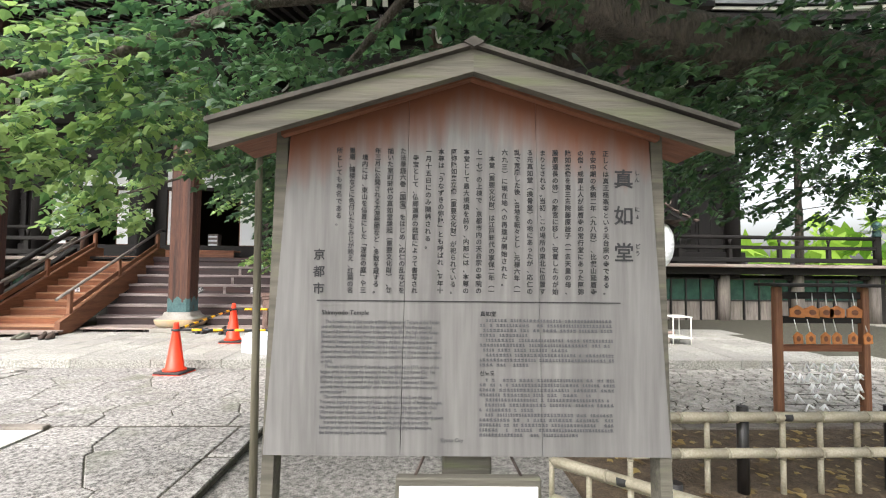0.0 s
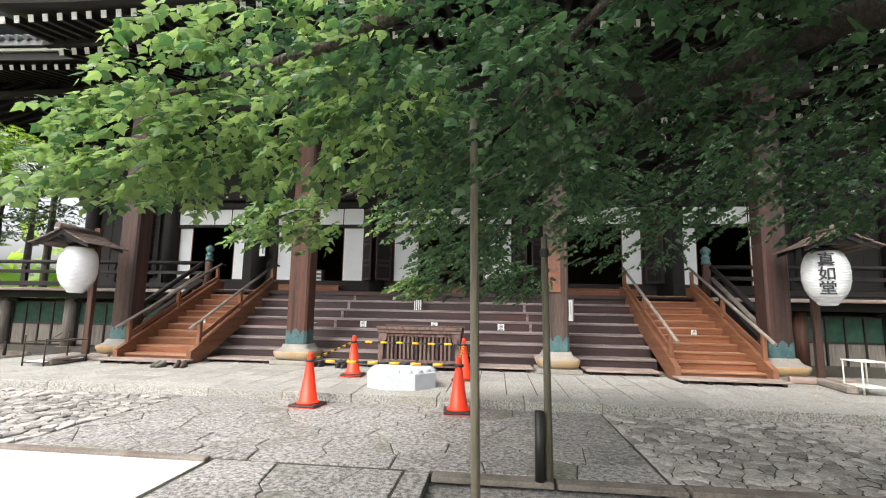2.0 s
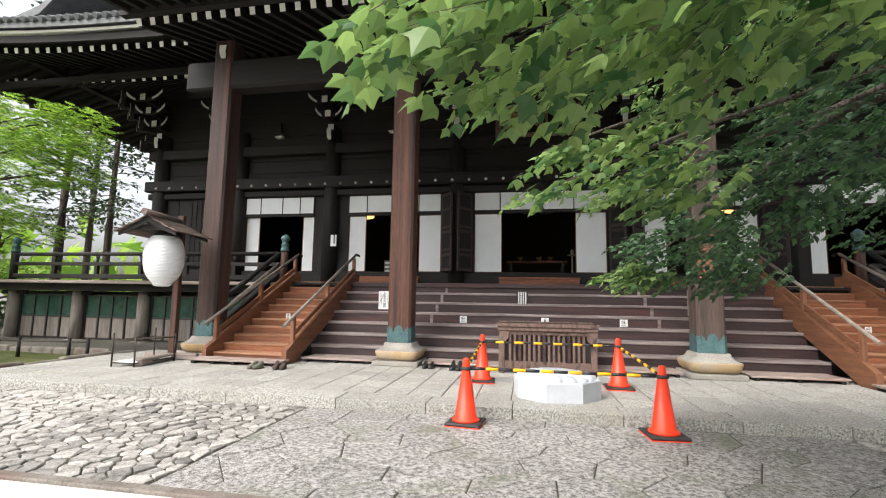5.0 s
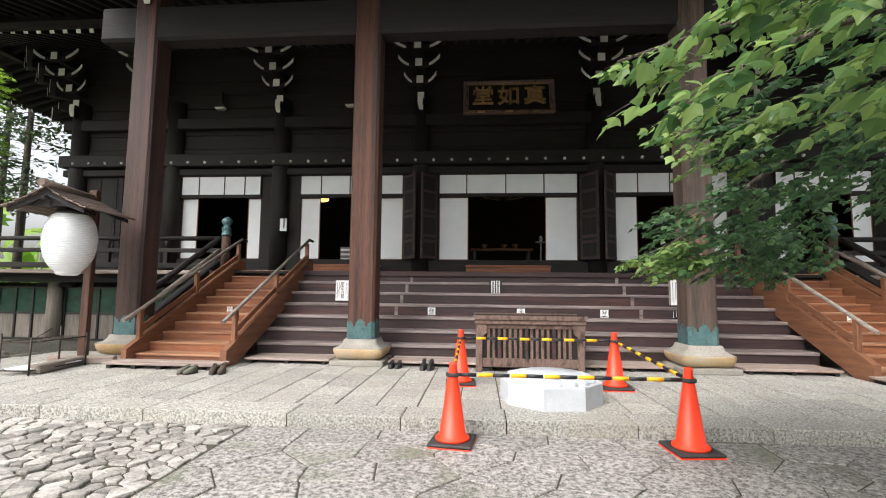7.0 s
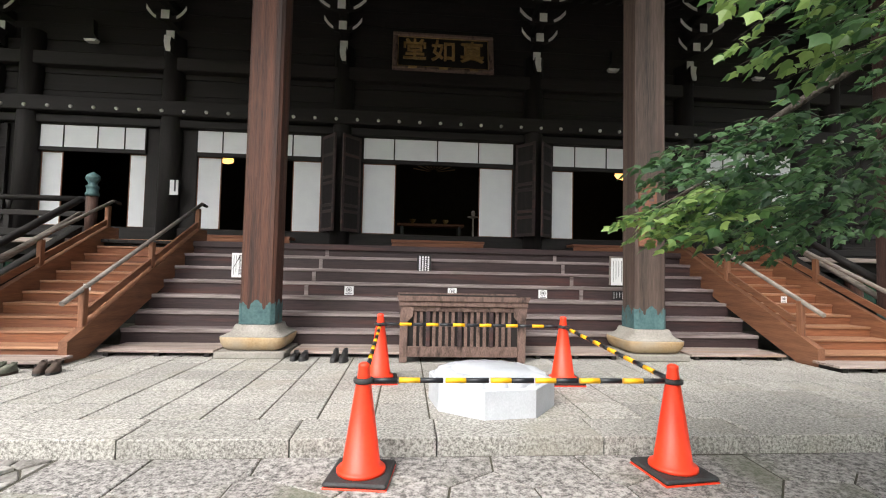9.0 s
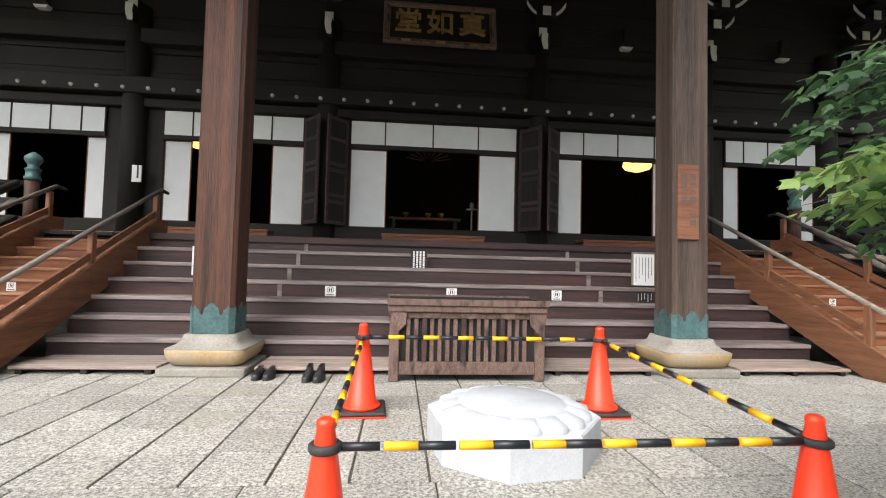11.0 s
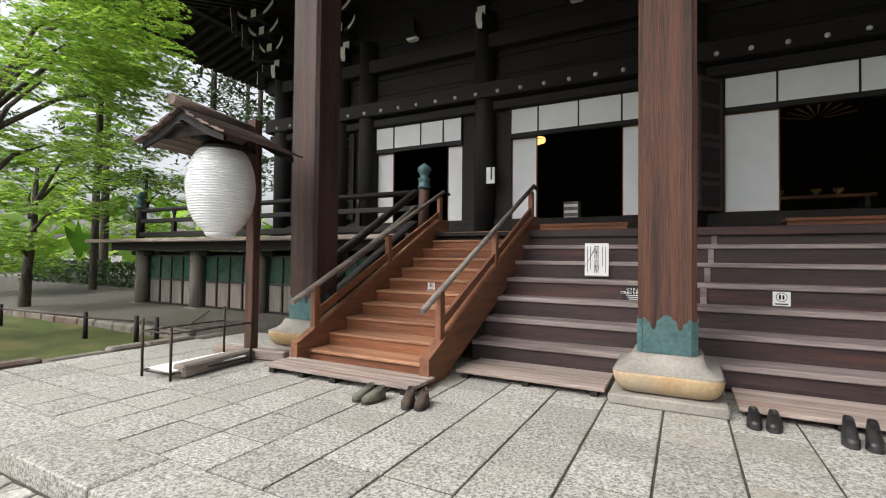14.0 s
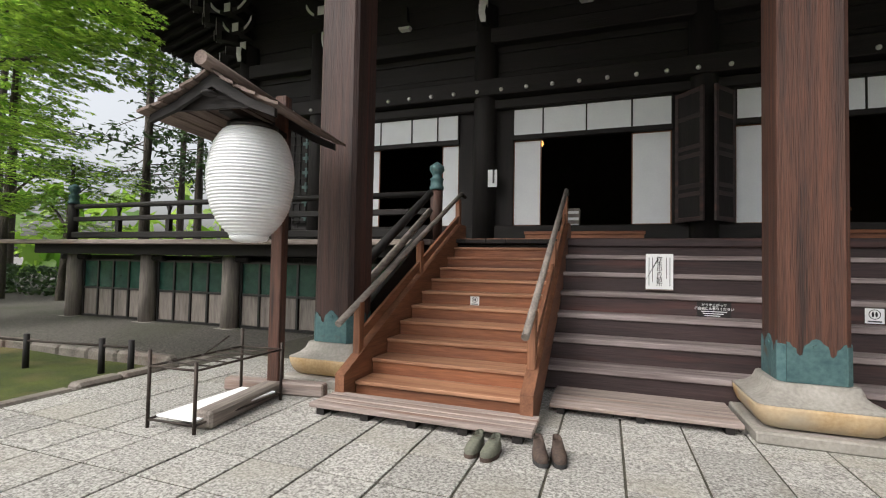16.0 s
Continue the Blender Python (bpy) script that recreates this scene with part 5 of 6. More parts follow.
# poles that prop the tree
for k, (x, y, h, r) in enumerate(((-1.325, 3.18, 2.45, 0.025), (-0.82, 4.63, 1.95, 0.032))):
    t = thing("tree_prop", "slim wooden pole that props the tree", "prop", pose(x, y, -0.03), "tree props")
    part("pole", tube(bmesh.new(), (0, 0, 0), (-0.04 + 0.02 * k, 0.05, h), r, r * 0.85, 12), "pole", t)
    part("cord", lathe(bmesh.new(), ((r * 0.95, -0.03), (r * 1.18, -0.02), (r * 1.18, 0.03), (r * 0.95, 0.04)), 12, ((-0.04 + 0.02 * k) * 0.93, 0.046, h * 0.93)), "rubber", t, "dark cord tied round the pole")
    if k:
        part("stake", tube(bmesh.new(), (-0.075, -0.03, 0), (-0.075, -0.03, 0.56), 0.04, 0.038, 10), "black_lacquer", t, "black capped stake")

# ---- notice board of the temple ----
t = thing("temple_signboard", "weathered wooden temple sign with a gabled top and black writing", "sign", Matrix.Translation((-0.330, 0.301, 1.447)) @ Matrix.Scale(0.94, 4) @ pose(0.095, 0.929, -1.447, 0, 0, -2))
for k, (a, b, ta, tb) in enumerate(((-0.405, -0.135, -0.365, -0.125), (-0.134, 0.148, -0.124, 0.132), (0.149, 0.405, 0.133, 0.365))):
    bm = bmesh.new()
    def top(x):
        return 1.846 - abs(x) * 0.32
    pts = [(a, 1.08), (b, 1.08), (tb, top(tb)), (ta, top(ta))]
    if k == 1:
        pts = [(a, 1.08), (b, 1.08), (tb, top(tb)), (0, top(0)), (ta, top(ta))]
    prism(bm, pts, 0.0, 0.022, 'y')
    part("board", bm, "sign_stained", t, "grey board with reddish stain at the top")
for s in (-1, 1):
    part("side_post", prism(bmesh.new(), ((s * 0.408, -0.13), (s * 0.432, -0.13), (s * 0.395, 1.74), (s * 0.371, 1.75)), 0.005, 0.05, 'y'), "sign_edge", t)
    part("eave_board", prism(bmesh.new(), ((0, 1.868), (s * 0.495, 1.716), (s * 0.495, 1.672), (0, 1.824)), -0.075, -0.052, 'y'), "sign_edge", t)
    part("roof_plank", prism(bmesh.new(), ((0, 1.880), (s * 0.50, 1.727), (s * 0.50, 1.718), (0, 1.871)), -0.085, 0.13, 'y'), "roof_bark", t)
    part("soffit", prism(bmesh.new(), ((0, 1.858), (s * 0.485, 1.709), (s * 0.485, 1.699), (0, 1.848)), -0.051, 0.12, 'y'), "sign_red", t)
    part("inner_moulding", prism(bmesh.new(), ((0, 1.852), (s * 0.378, 1.731), (s * 0.378, 1.712), (0, 1.833)), -0.022, -0.002, 'y'), "sign_red", t)
    part("hanging_wire", tube(bmesh.new(), (s * 0.085, 0.01, 1.08), (s * 0.105, -0.018, 1.045), 0.003, 0.003, 6), "iron", t)
part("ridge_joint", prism(bmesh.new(), ((-0.02, 1.876), (0, 1.887), (0.02, 1.876), (0, 1.866)), -0.088, 0.135, 'y'), "roof_bark", t)
part("centre_post", box(bmesh.new(), (-0.05, 0.024, -0.13), (0.05, 0.10, 1.80), 0.004), "sign_edge", t)
part("dividing_line", box(bmesh.new(), (-0.305, -0.0015, 1.384), (0.305, -0.0004, 1.386)), "ink", t)
lo = part("lower_board", box(bmesh.new(), (-0.14, -0.03, 0.86), (0.14, -0.006, 1.050), 0.003), "sign_edge", t)
part("lower_sheet", box(bmesh.new(), (-0.132, -0.034, 0.87), (0.132, -0.031, 1.036)), "paper", lo, "white plastic sheet")
COLUMNS = ("正しくは真正極楽寺という天台宗の寺である。", "平安中期の永観二年︵九八四︶、比叡山延暦寺", "の僧・戒算上人が延暦寺の常行堂にあった阿弥", "陀如来像を東三条院藤原詮子︵一条天皇の母、",
           "藤原道長の姉︶の離宮に移し、安置したのが始", "まりとされる。当初、この場所の東北に位置す", "る元真如堂︵換骨堂︶の地にあったが、応仁の", "乱で荒廃した後、各地を転々とし、元禄六年︵一",
           "六九三︶に現在地への再建が開始された。", "　本堂︵重要文化財︶は江戸時代の享保二年︵一", "七一七︶の上棟で、京都市内の天台宗の寺院の", "本堂として最大規模を誇り、内部には、本尊の",
           "阿弥陀如来立像︵重要文化財︶が祀られている。", "本尊は﹁うなずきの弥陀﹂とも呼ばれ、毎年十", "一月十五日にのみ開帳される。", "　寺宝として、仏師運慶の発願によって書写され",
           "た法華経六巻︵国宝︶をはじめ、応仁の乱などを", "描いた室町時代の真如堂縁起︵重要文化財︶、毎", "年三月に公開される大涅槃図など、多数を蔵する。", "　境内には、東山を借景にした﹁涅槃の庭﹂や三",
           "重塔、鐘楼などに色付いたもみじが映え、紅葉の名", "所としても有名である。")
for k, text in enumerate(COLUMNS):
    x = 0.2767 - 0.0258 * k
    n = 22
    pitch = 0.296 / max(20, len(text))
    lettering("writing_column", "\n".join(text), 0.0130, "ink", t, pose(x, -0.0009, 1.690 - 0.006, 90), line=pitch / 0.0130, thick=0.0004)
for k, (ch, sub) in enumerate((("真", "しん"), ("如", "にょ"), ("堂", "どう"))):
    lettering("title_character", ch, 0.041, "ink", t, pose(0.313, -0.0009, 1.622 - 0.075 * k, 90), thick=0.0004)
    lettering("small_reading", "\n".join(sub), 0.011, "ink", t, pose(0.341, -0.0009, 1.646 - 0.075 * k, 90), line=1.3, thick=0.0004)
for k, ch in enumerate("京都市"):
    lettering("city_character", ch, 0.024, "ink", t, pose(-0.302, -0.0009, 1.468 - 0.034 * k, 90), thick=0.0004)
lettering("english_title", "Shinnyodo Temple", 0.0125, "ink", t, pose(-0.295, -0.0009, 1.357, 90), align='LEFT', thick=0.0003)
ENGLISH = ("    The formal name of this temple is Shinshogokurakuji Temple of the Tendai", "sect of Buddhism. It is said that the temple originated from the detached", "palace of the mother of Emperor Ichijo, where, in 984, the high priest Kaisan", "Shonin of Hieizan Enryakuji Temple transferred and enshrined a statue of",
           "Amitabha Tathagata from Enryakuji Temple. At first, the temple was located", "at where Motoshinnyodo (Kankotsudo) is located now, northeast of the", "present place. After being devastated in the Onin Wars, it was moved around", "to several places and finally started to be reconstructed at the present location",
           "in 1693.", "    The main hall (Important Cultural Asset), established in 1717, is one of the", "largest of its kind among the temples of the Tendai sect in Kyoto City. The", "principal image, the standing statue of Amitabha Tathagata (Important",
           "Cultural Asset) is enshrined in this hall. This statue is nicknamed \"Unazuki-", "no-mida (the Nodding Amitabha)\" and is open to the public only once a year,", "on November 15.", "    The temple treasures include six volumes of the Lotus Sutra (National",
           "Treasure), copied at the behest of Unkei, a famous sculptor of Buddhist images,", "the Shinnyodo Engi (Important Cultural Asset), depicting scenes of the Onin", "Wars and other historic episodes, the Great Picture of Nehan (Death of", "Sakyamuni), open to the public every March, and other numerous cultural assets.",
           "    It is very famous for beautiful autumn leaves, particularly around the", "Nehan garden with a borrowed landscape of the Higashiyama Mountains,", "the three-story pagoda, and the temple bell.")
for k, text in enumerate(ENGLISH):
    lettering("english_line", text, 0.0094, "ink_soft", t, pose(-0.295, -0.0009, 1.340 - 0.0099 * k, 90), align='LEFT', thick=0.0003, squeeze=0.80)
lettering("english_city", "Kyoto City", 0.010, "ink_soft", t, pose(-0.055, -0.0009, 1.108, 90), align='LEFT', thick=0.0003)
lettering("chinese_title", "真如堂", 0.011, "ink", t, pose(0.022, -0.0009, 1.357, 90), align='LEFT', thick=0.0003)
lettering("korean_title", "신뇨도", 0.011, "ink", t, pose(0.022, -0.0009, 1.239, 90), align='LEFT', thick=0.0003)
rng = random.Random(11)
for z0, n in ((1.345, 10), (1.227, 12)):
    for k in range(n):
        ln = bmesh.new()
        x, end = 0.022 + (0.012 if k in (0, 4, 7) else 0), 0.288 - (rng.uniform(0.02, 0.2) if k in (3, 6, n - 1) else 0)
        while x < end:
            w = rng.uniform(0.0035, 0.0065)
            if rng.random() > 0.12:
                z = z0 - 0.0098 * k
                box(ln, (x, -0.0012, z), (x + w, -0.0004, z + rng.uniform(0.0015, 0.0022)))
                box(ln, (x, -0.0012, z + 0.0030), (x + w * rng.uniform(0.5, 1), -0.0004, z + rng.uniform(0.0046, 0.0058)))
                box(ln, (x + w * rng.uniform(0.2, 0.6), -0.0012, z + 0.0001), (x + w * 0.75, -0.0004, z + 0.0062))
            x += w + 0.0014
        part("small_writing", ln, "ink_soft", t)

# ---- bamboo fence, votive rack ----


def bamboo(bm, a, b, r, step=0.32):
    """A bamboo cane with swollen nodes."""
    a, b = Vector(a), Vector(b)
    n = max(1, round((b - a).length / step))
    for k in range(n):
        p, q = a.lerp(b, k / n), a.lerp(b, (k + 1) / n)
        d = (q - p).normalized() * 0.012
        tube(bm, p, q - d, r, r * 0.98, 10)
        tube(bm, q - d, q, r * 1.12, r * 1.12, 10)
    return bm


def bamboo_fence(a, b, label):
    t = thing("bamboo_fence", label, "fence", pose(0, 0, 0), "bamboo fences")
    a, b = Vector(a), Vector(b)
    for z in (0.27, 0.505):
        part("rail", bamboo(bmesh.new(), a + Vector((0, 0, z)), b + Vector((0, 0, z)), 0.032), "bamboo", t)
    part("rail", bamboo(bmesh.new(), a + Vector((0, 0.06, 0.47)), b + Vector((0, 0.06, 0.47)), 0.026), "bamboo", t)
    n = max(2, round((b - a).length / 0.26))
    for k in range(n + 1):
        p = a.lerp(b, k / n)
        if k % 4 == 3:
            part("post", tube(bmesh.new(), p + Vector((0, 0.055, -0.05)), p + Vector((0, 0.055, 0.56)), 0.038, 0.036, 10), "black_lacquer", t)
        else:
            part("upright", bamboo(bmesh.new(), p + Vector((0, 0.034, -0.05)), p + Vector((0, 0.034, 0.50)), 0.018), "bamboo", t)
    for k in (1, 3):
        p = a.lerp(b, k / 4) + Vector((0, 0, 0.505))
        part("cord", lathe(bmesh.new(), ((0.038, -0.02), (0.042, 0.0), (0.038, 0.02)), 12, p), "rubber", t)
    return t


bamboo_fence((1.05, 3.3, 0), (5.2, 3.3, 0), "old bamboo fence tied with black cord")
bamboo_fence((0.50, 3.2, -0.23), (1.75, 2.05, -0.23), "low bamboo fence beside the sign")
structure("planting_bed", box(bmesh.new(), (0.75, 1.2, -0.05), (9.0, 4.58, -0.01)), "soil")

t = thing("votive_rack", "wooden rack hung with small votive plaques and paper strips", "votive rack", pose(3.16, 4.75, -0.02))
for xx in (0.02, 0.92):
    part("post", box(bmesh.new(), (xx, 0, 0), (xx + 0.07, 0.07, 1.34), 0.006), "wood_red_z", t)
part("roof_board", box(bmesh.new(), (-0.06, -0.12, 1.345), (1.07, 0.20, 1.375), 0.006), "wood_dark_x", t)
for z in (1.22, 0.98, 0.70):
    part("crossbar", box(bmesh.new(), (0.09, 0.02, z), (0.92, 0.05, z + 0.07), 0.004), "wood_dark_x" if z > 0.8 else "wood_red_x", t)
for k in range(5):
    part("string", tube(bmesh.new(), (0.09, 0.035, 0.58 - 0.10 * k), (0.92, 0.035, 0.56 - 0.10 * k), 0.003, 0.003, 5), "iron", t)
rng = random.Random(5)
for row, z in ((0, 1.04), (1, 0.78)):
    for k in range(5 if row == 0 else 6):
        xx = 0.22 + 0.145 * k + rng.uniform(-0.02, 0.02)
        w = 0.075 if row == 0 else 0.045
        e = thing("votive_plaque", "small orange-brown wooden votive plaque on a cord", "votive plaque", pose(3.16 + xx, 4.735, z - 0.02, 0, rng.uniform(-7, 7), 0), "votive plaques")
        part("plaque", prism(bmesh.new(), ((-w, 0), (w, 0), (w * 1.05, 0.08), (0, 0.12), (-w * 1.05, 0.08)), 0, 0.012, 'y'), "ema", e)
        part("picture", prism(bmesh.new(), [(w * 0.5 * math.cos(a), 0.05 + 0.028 * math.sin(a)) for a in [q * math.tau / 10 for q in range(10)]], -0.002, -0.0005, 'y'), "sign_red", e)
        part("cord", tube(bmesh.new(), (0, 0.005, 0.115), (0, 0.03, 0.24), 0.004, 0.004, 5), "paper", e)
for k in range(34):
    xx, kk = rng.uniform(0.12, 0.9), rng.randrange(5)
    bm = bmesh.new()
    for s in (-1, 1):
        tube(bm, (0, 0, 0), (s * rng.uniform(0.02, 0.06), -0.01, -rng.uniform(0.03, 0.09)), 0.008, 0.011, 5)
    o = thing("paper_strip", "white paper fortune tied to a string", "paper strip", pose(3.16 + xx, 4.778, 0.56 - 0.10 * kk), "paper strips")
    part("strip", bm, "paper", o)

t = thing("wire_table", "small white wire table on the terrace", "table", pose(4.32, 8.7, TZ))
for xx in (0, 0.34):
    for yy in (0, 0.4):
        part("leg", tube(bmesh.new(), (xx, yy, 0), (xx, yy, 0.5), 0.012, 0.012, 8), "white_paint", t)
for z in (0.12, 0.5):
    part("shelf", box(bmesh.new(), (-0.02, -0.02, z), (0.36, 0.42, z + 0.015)), "white_paint", t)

# ---- trees ----
LEAF = ((0, 0), (0.20, 0.0), (0.36, 0.13), (0.54, 0.42), (0.35, 0.45), (0.24, 0.62), (0.0, 1.06), (-0.24, 0.62), (-0.35, 0.45), (-0.54, 0.42), (-0.36, 0.13), (-0.20, 0.0))
MAPLE = ((0, 0.0), (0.22, 0.05), (0.5, 0.18), (0.26, 0.30), (0.55, 0.62), (0.18, 0.50), (0.0, 1.0), (-0.18, 0.50), (-0.55, 0.62), (-0.26, 0.30), (-0.5, 0.18), (-0.22, 0.05))


class Leaves:
    """Collects leaf blades and twigs for one mesh."""

    def __init__(self, shape):
        self.v, self.f, self.shape, self.mi = [], [], shape, []

    def leaf(self, p, d, up, size, fold=0.22):
        side = d.cross(up)
        if side.length < 1e-4:
            return
        side.normalize()
        nrm = side.cross(d).normalized()
        n0 = len(self.v)
        self.v.append(tuple(p + d * (0.36 * size)))
        for x, y in self.shape:
            q = p + side * (x * size) + d * (y * size) + nrm * (-fold * abs(x) * size - 0.10 * size * y * y)
            self.v.append(tuple(q))
        m = len(self.shape)
        for k in range(m):
            self.f.append((n0, n0 + 1 + k, n0 + 1 + (k + 1) % m))
            self.mi.append(0)

    def twig(self, p, q, r):
        d = (q - p)
        a = d.orthogonal().normalized() * r
        b = d.cross(a).normalized() * r
        n0 = len(self.v)
        for c, s in ((p, 1.0), (q, 0.5)):
            for w in (a, -0.5 * a + 0.87 * b, -0.5 * a - 0.87 * b):
                self.v.append(tuple(c + w * s))
        for k in range(3):
            self.f.append((n0 + k, n0 + (k + 1) % 3, n0 + 3 + (k + 1) % 3, n0 + 3 + k))
            self.mi.append(1)

    def done(self, name, parent, mats, label=""):
        me = bpy.data.meshes.new(name)
        me.from_pydata(self.v, [], self.f)
        for m in mats:
            me.materials.append(M[m])
        me.polygons.foreach_set("material_index", self.mi)
        ob = new(name, me)
        ob.parent = parent
        return tagged(ob, label)


def spray(parent, centre, radii, count, size, mats, seed, shape=LEAF, droop=0.5, root=None, flat=0.6):
    """Twigs that fan out inside an ellipsoid, each with a double row of leaves."""
    rng = random.Random(seed)
    L = Leaves(shape)
    c = Vector(centre)
    root = Vector(root) if root else c + Vector((0, 0, radii[2] * 0.8))
    per = 9
    for _ in range(max(1, count // per)):
        while True:
            u = Vector((rng.uniform(-1, 1), rng.uniform(-1, 1), rng.uniform(-1, 1)))
            if 0.05 < u.length < 1:
                break
        tip = c + Vector((u.x * radii[0], u.y * radii[1], u.z * radii[2]))
        out = (tip - root)
        out.z *= 0.25
        out = (out.normalized() + Vector((rng.uniform(-0.5, 0.5), rng.uniform(-0.5, 0.5), rng.uniform(-0.25, 0.2)))).normalized()
        ln = size * rng.uniform(2.4, 4.2)
        p0 = tip - out * ln * 0.5
        p1 = tip + out * ln * 0.5 - Vector((0, 0, droop * ln * 0.25))
        L.twig(p0, p1, size * 0.028)
        for k in range(per):
            v = (k + 0.6) / per
            p = p0.lerp(p1, v) - Vector((0, 0, droop * ln * 0.12 * v * v))
            s = 1 if k % 2 else -1
            sd = out.cross(Vector((0, 0, 1))).normalized() * s
            d = (out * rng.uniform(0.3, 0.8) + sd * rng.uniform(0.5, 1.0) * (1 if k < per - 1 else 0.1) - Vector((0, 0, 1)) * rng.uniform(0.1, 0.9) * droop).normalized()
            up = Vector((rng.gauss(0, 1 - flat), rng.gauss(0, 1 - flat), 1)).normalized()
            L.leaf(p + d * size * 0.25, d, up, size * rng.uniform(0.65, 1.2))
    return tagged(L.done("leaf_spray", parent, mats), kind="stuff")


def limb(parent, pts, r0, r1, name="limb"):
    """A bent, tapering limb through points."""
    bm = bmesh.new()
    n, prev = 10, None
    P = [Vector(p) for p in pts]
    path = []
    for k in range(len(P) - 1):
        for i in range(4):
            path.append(P[k].lerp(P[k + 1], i / 4))
    path.append(P[-1])
    for k, p in enumerate(path):
        d = (path[min(k + 1, len(path) - 1)] - path[max(k - 1, 0)]).normalized()
        q = d.to_track_quat('Z', 'Y')
        r = r0 + (r1 - r0) * k / (len(path) - 1)
        ring = []
        for i in range(n):
            a = i * math.tau / n
            rr = r * (1 + 0.22 * noise.noise((p.x * 2 + math.cos(a), p.y * 2 + math.sin(a), p.z * 2)))
            ring.append(bm.verts.new(p + q @ Vector((rr * math.cos(a), rr * math.sin(a), 0))))
        if prev:
            for i in range(n):
                bm.faces.new((prev[i], prev[(i + 1) % n], ring[(i + 1) % n], ring[i])).smooth = True
        prev = ring
    bm.faces.new(prev)
    return part(name, bm, "bark", parent)


LM = ("leaf", "bark")
t = thing("garden_tree", "broad green garden tree with lobed leaves hanging over the yard", "tree", pose(0, 0, 0))
limb(t, ((3.6, 3.3, -0.1), (3.45, 3.2, 1.0), (3.2, 3.1, 2.0), (2.6, 3.0, 2.75)), 0.27, 0.21, "trunk")
limb(t, ((2.75, 3.0, 2.62), (1.9, 2.75, 2.64), (1.0, 2.7, 2.74), (0.2, 2.8, 3.05), (-0.8, 3.2, 3.3), (-1.8, 3.5, 3.3)), 0.21, 0.04)
limb(t, ((1.7, 2.75, 2.66), (0.9, 3.6, 3.1), (0.0, 4.6, 3.0), (-0.8, 5.6, 2.75), (-1.3, 6.6, 2.2)), 0.12, 0.02)
limb(t, ((-0.2, 2.95, 3.15), (-1.2, 2.7, 2.85), (-2.0, 2.7, 2.5), (-2.9, 2.75, 2.3)), 0.06, 0.012)
limb(t, ((3.0, 3.05, 2.4), (3.6, 2.6, 3.0), (4.0, 2.4, 3.6)), 0.15, 0.06)
limb(t, ((0.3, 2.75, 2.98), (0.0, 2.2, 3.1), (-0.6, 1.9, 3.1)), 0.05, 0.015)
limb(t, ((0.0, 4.6, 3.0), (-0.8, 4.8, 2.7), (-1.6, 5.1, 2.4)), 0.035, 0.01)
limb(t, ((-0.4, 3.05, 3.18), (-0.9, 3.6, 2.9), (-1.4, 4.0, 2.4)), 0.035, 0.01)
limb(t, ((-0.8, 4.3, 2.95), (-1.6, 4.55, 2.60), (-2.3, 4.45, 2.42), (-2.95, 4.5, 2.22)), 0.022, 0.005)
limb(t, ((-1.4, 4.0, 2.4), (-2.2, 3.95, 2.15), (-2.9, 3.6, 1.80)), 0.016, 0.005)
limb(t, ((-1.3, 6.6, 2.2), (-1.8, 6.2, 1.85), (-2.4, 5.95, 1.55)), 0.014, 0.004)
SPRAYS = (
    ((-2.92, 2.85, 2.12), (0.62, 0.42, 0.34), 330), ((-2.25, 2.75, 2.32), (0.80, 0.65, 0.46), 420), ((-1.5, 2.9, 2.45), (0.8, 0.75, 0.5), 420),
    ((-1.25, 3.8, 2.25), (0.75, 0.7, 0.45), 420), ((-2.3, 3.7, 2.95), (1.0, 0.7, 0.40), 330), ((-0.75, 3.9, 2.85), (0.9, 0.9, 0.45), 420),
    ((-1.6, 5.1, 2.2), (0.75, 0.65, 0.42), 380), ((-2.1, 5.3, 2.22), (0.40, 0.40, 0.22), 80), ((-1.85, 4.5, 2.75), (0.65, 0.5, 0.32), 220), ((-1.65, 6.15, 1.80), (0.62, 0.62, 0.36), 380), ((-0.55, 5.6, 2.6), (0.9, 1.0, 0.55), 450),
    ((0.35, 4.8, 2.55), (0.9, 1.0, 0.6), 450), ((0.5, 3.4, 2.75), (0.9, 0.8, 0.5), 420), ((1.35, 2.75, 2.45), (0.75, 0.7, 0.5), 420),
    ((1.5, 4.0, 2.45), (0.9, 0.9, 0.65), 450), ((2.5, 3.6, 2.5), (0.8, 0.9, 0.7), 420), ((2.2, 2.3, 2.6), (0.9, 0.6, 0.55), 330),
    ((0.0, 2.1, 3.0), (1.1, 0.6, 0.35), 300), ((0.2, 6.3, 2.4), (0.9, 0.8, 0.6), 380), ((1.7, 5.6, 2.7), (1.1, 1.0, 0.7), 420), ((3.4, 5.0, 2.8), (1.2, 1.2, 0.8), 420),
    ((-0.95, 6.9, 1.70), (0.45, 0.42, 0.28), 200), ((-2.75, 4.5, 2.24), (0.20, 0.15, 0.07), 24), ((-2.2, 4.45, 2.40), (0.30, 0.22, 0.12), 60),
    ((-2.65, 3.72, 1.88), (0.50, 0.30, 0.16), 110), ((-2.15, 6.0, 1.58), (0.34, 0.30, 0.13), 90), ((-3.2, 2.62, 1.90), (0.28, 0.20, 0.14), 60),
)
SKYLIT = (0, 1, 7, 8, 22, 23, 24, 25, 26)      # outer sprays: their paler leaf colour stands for open light
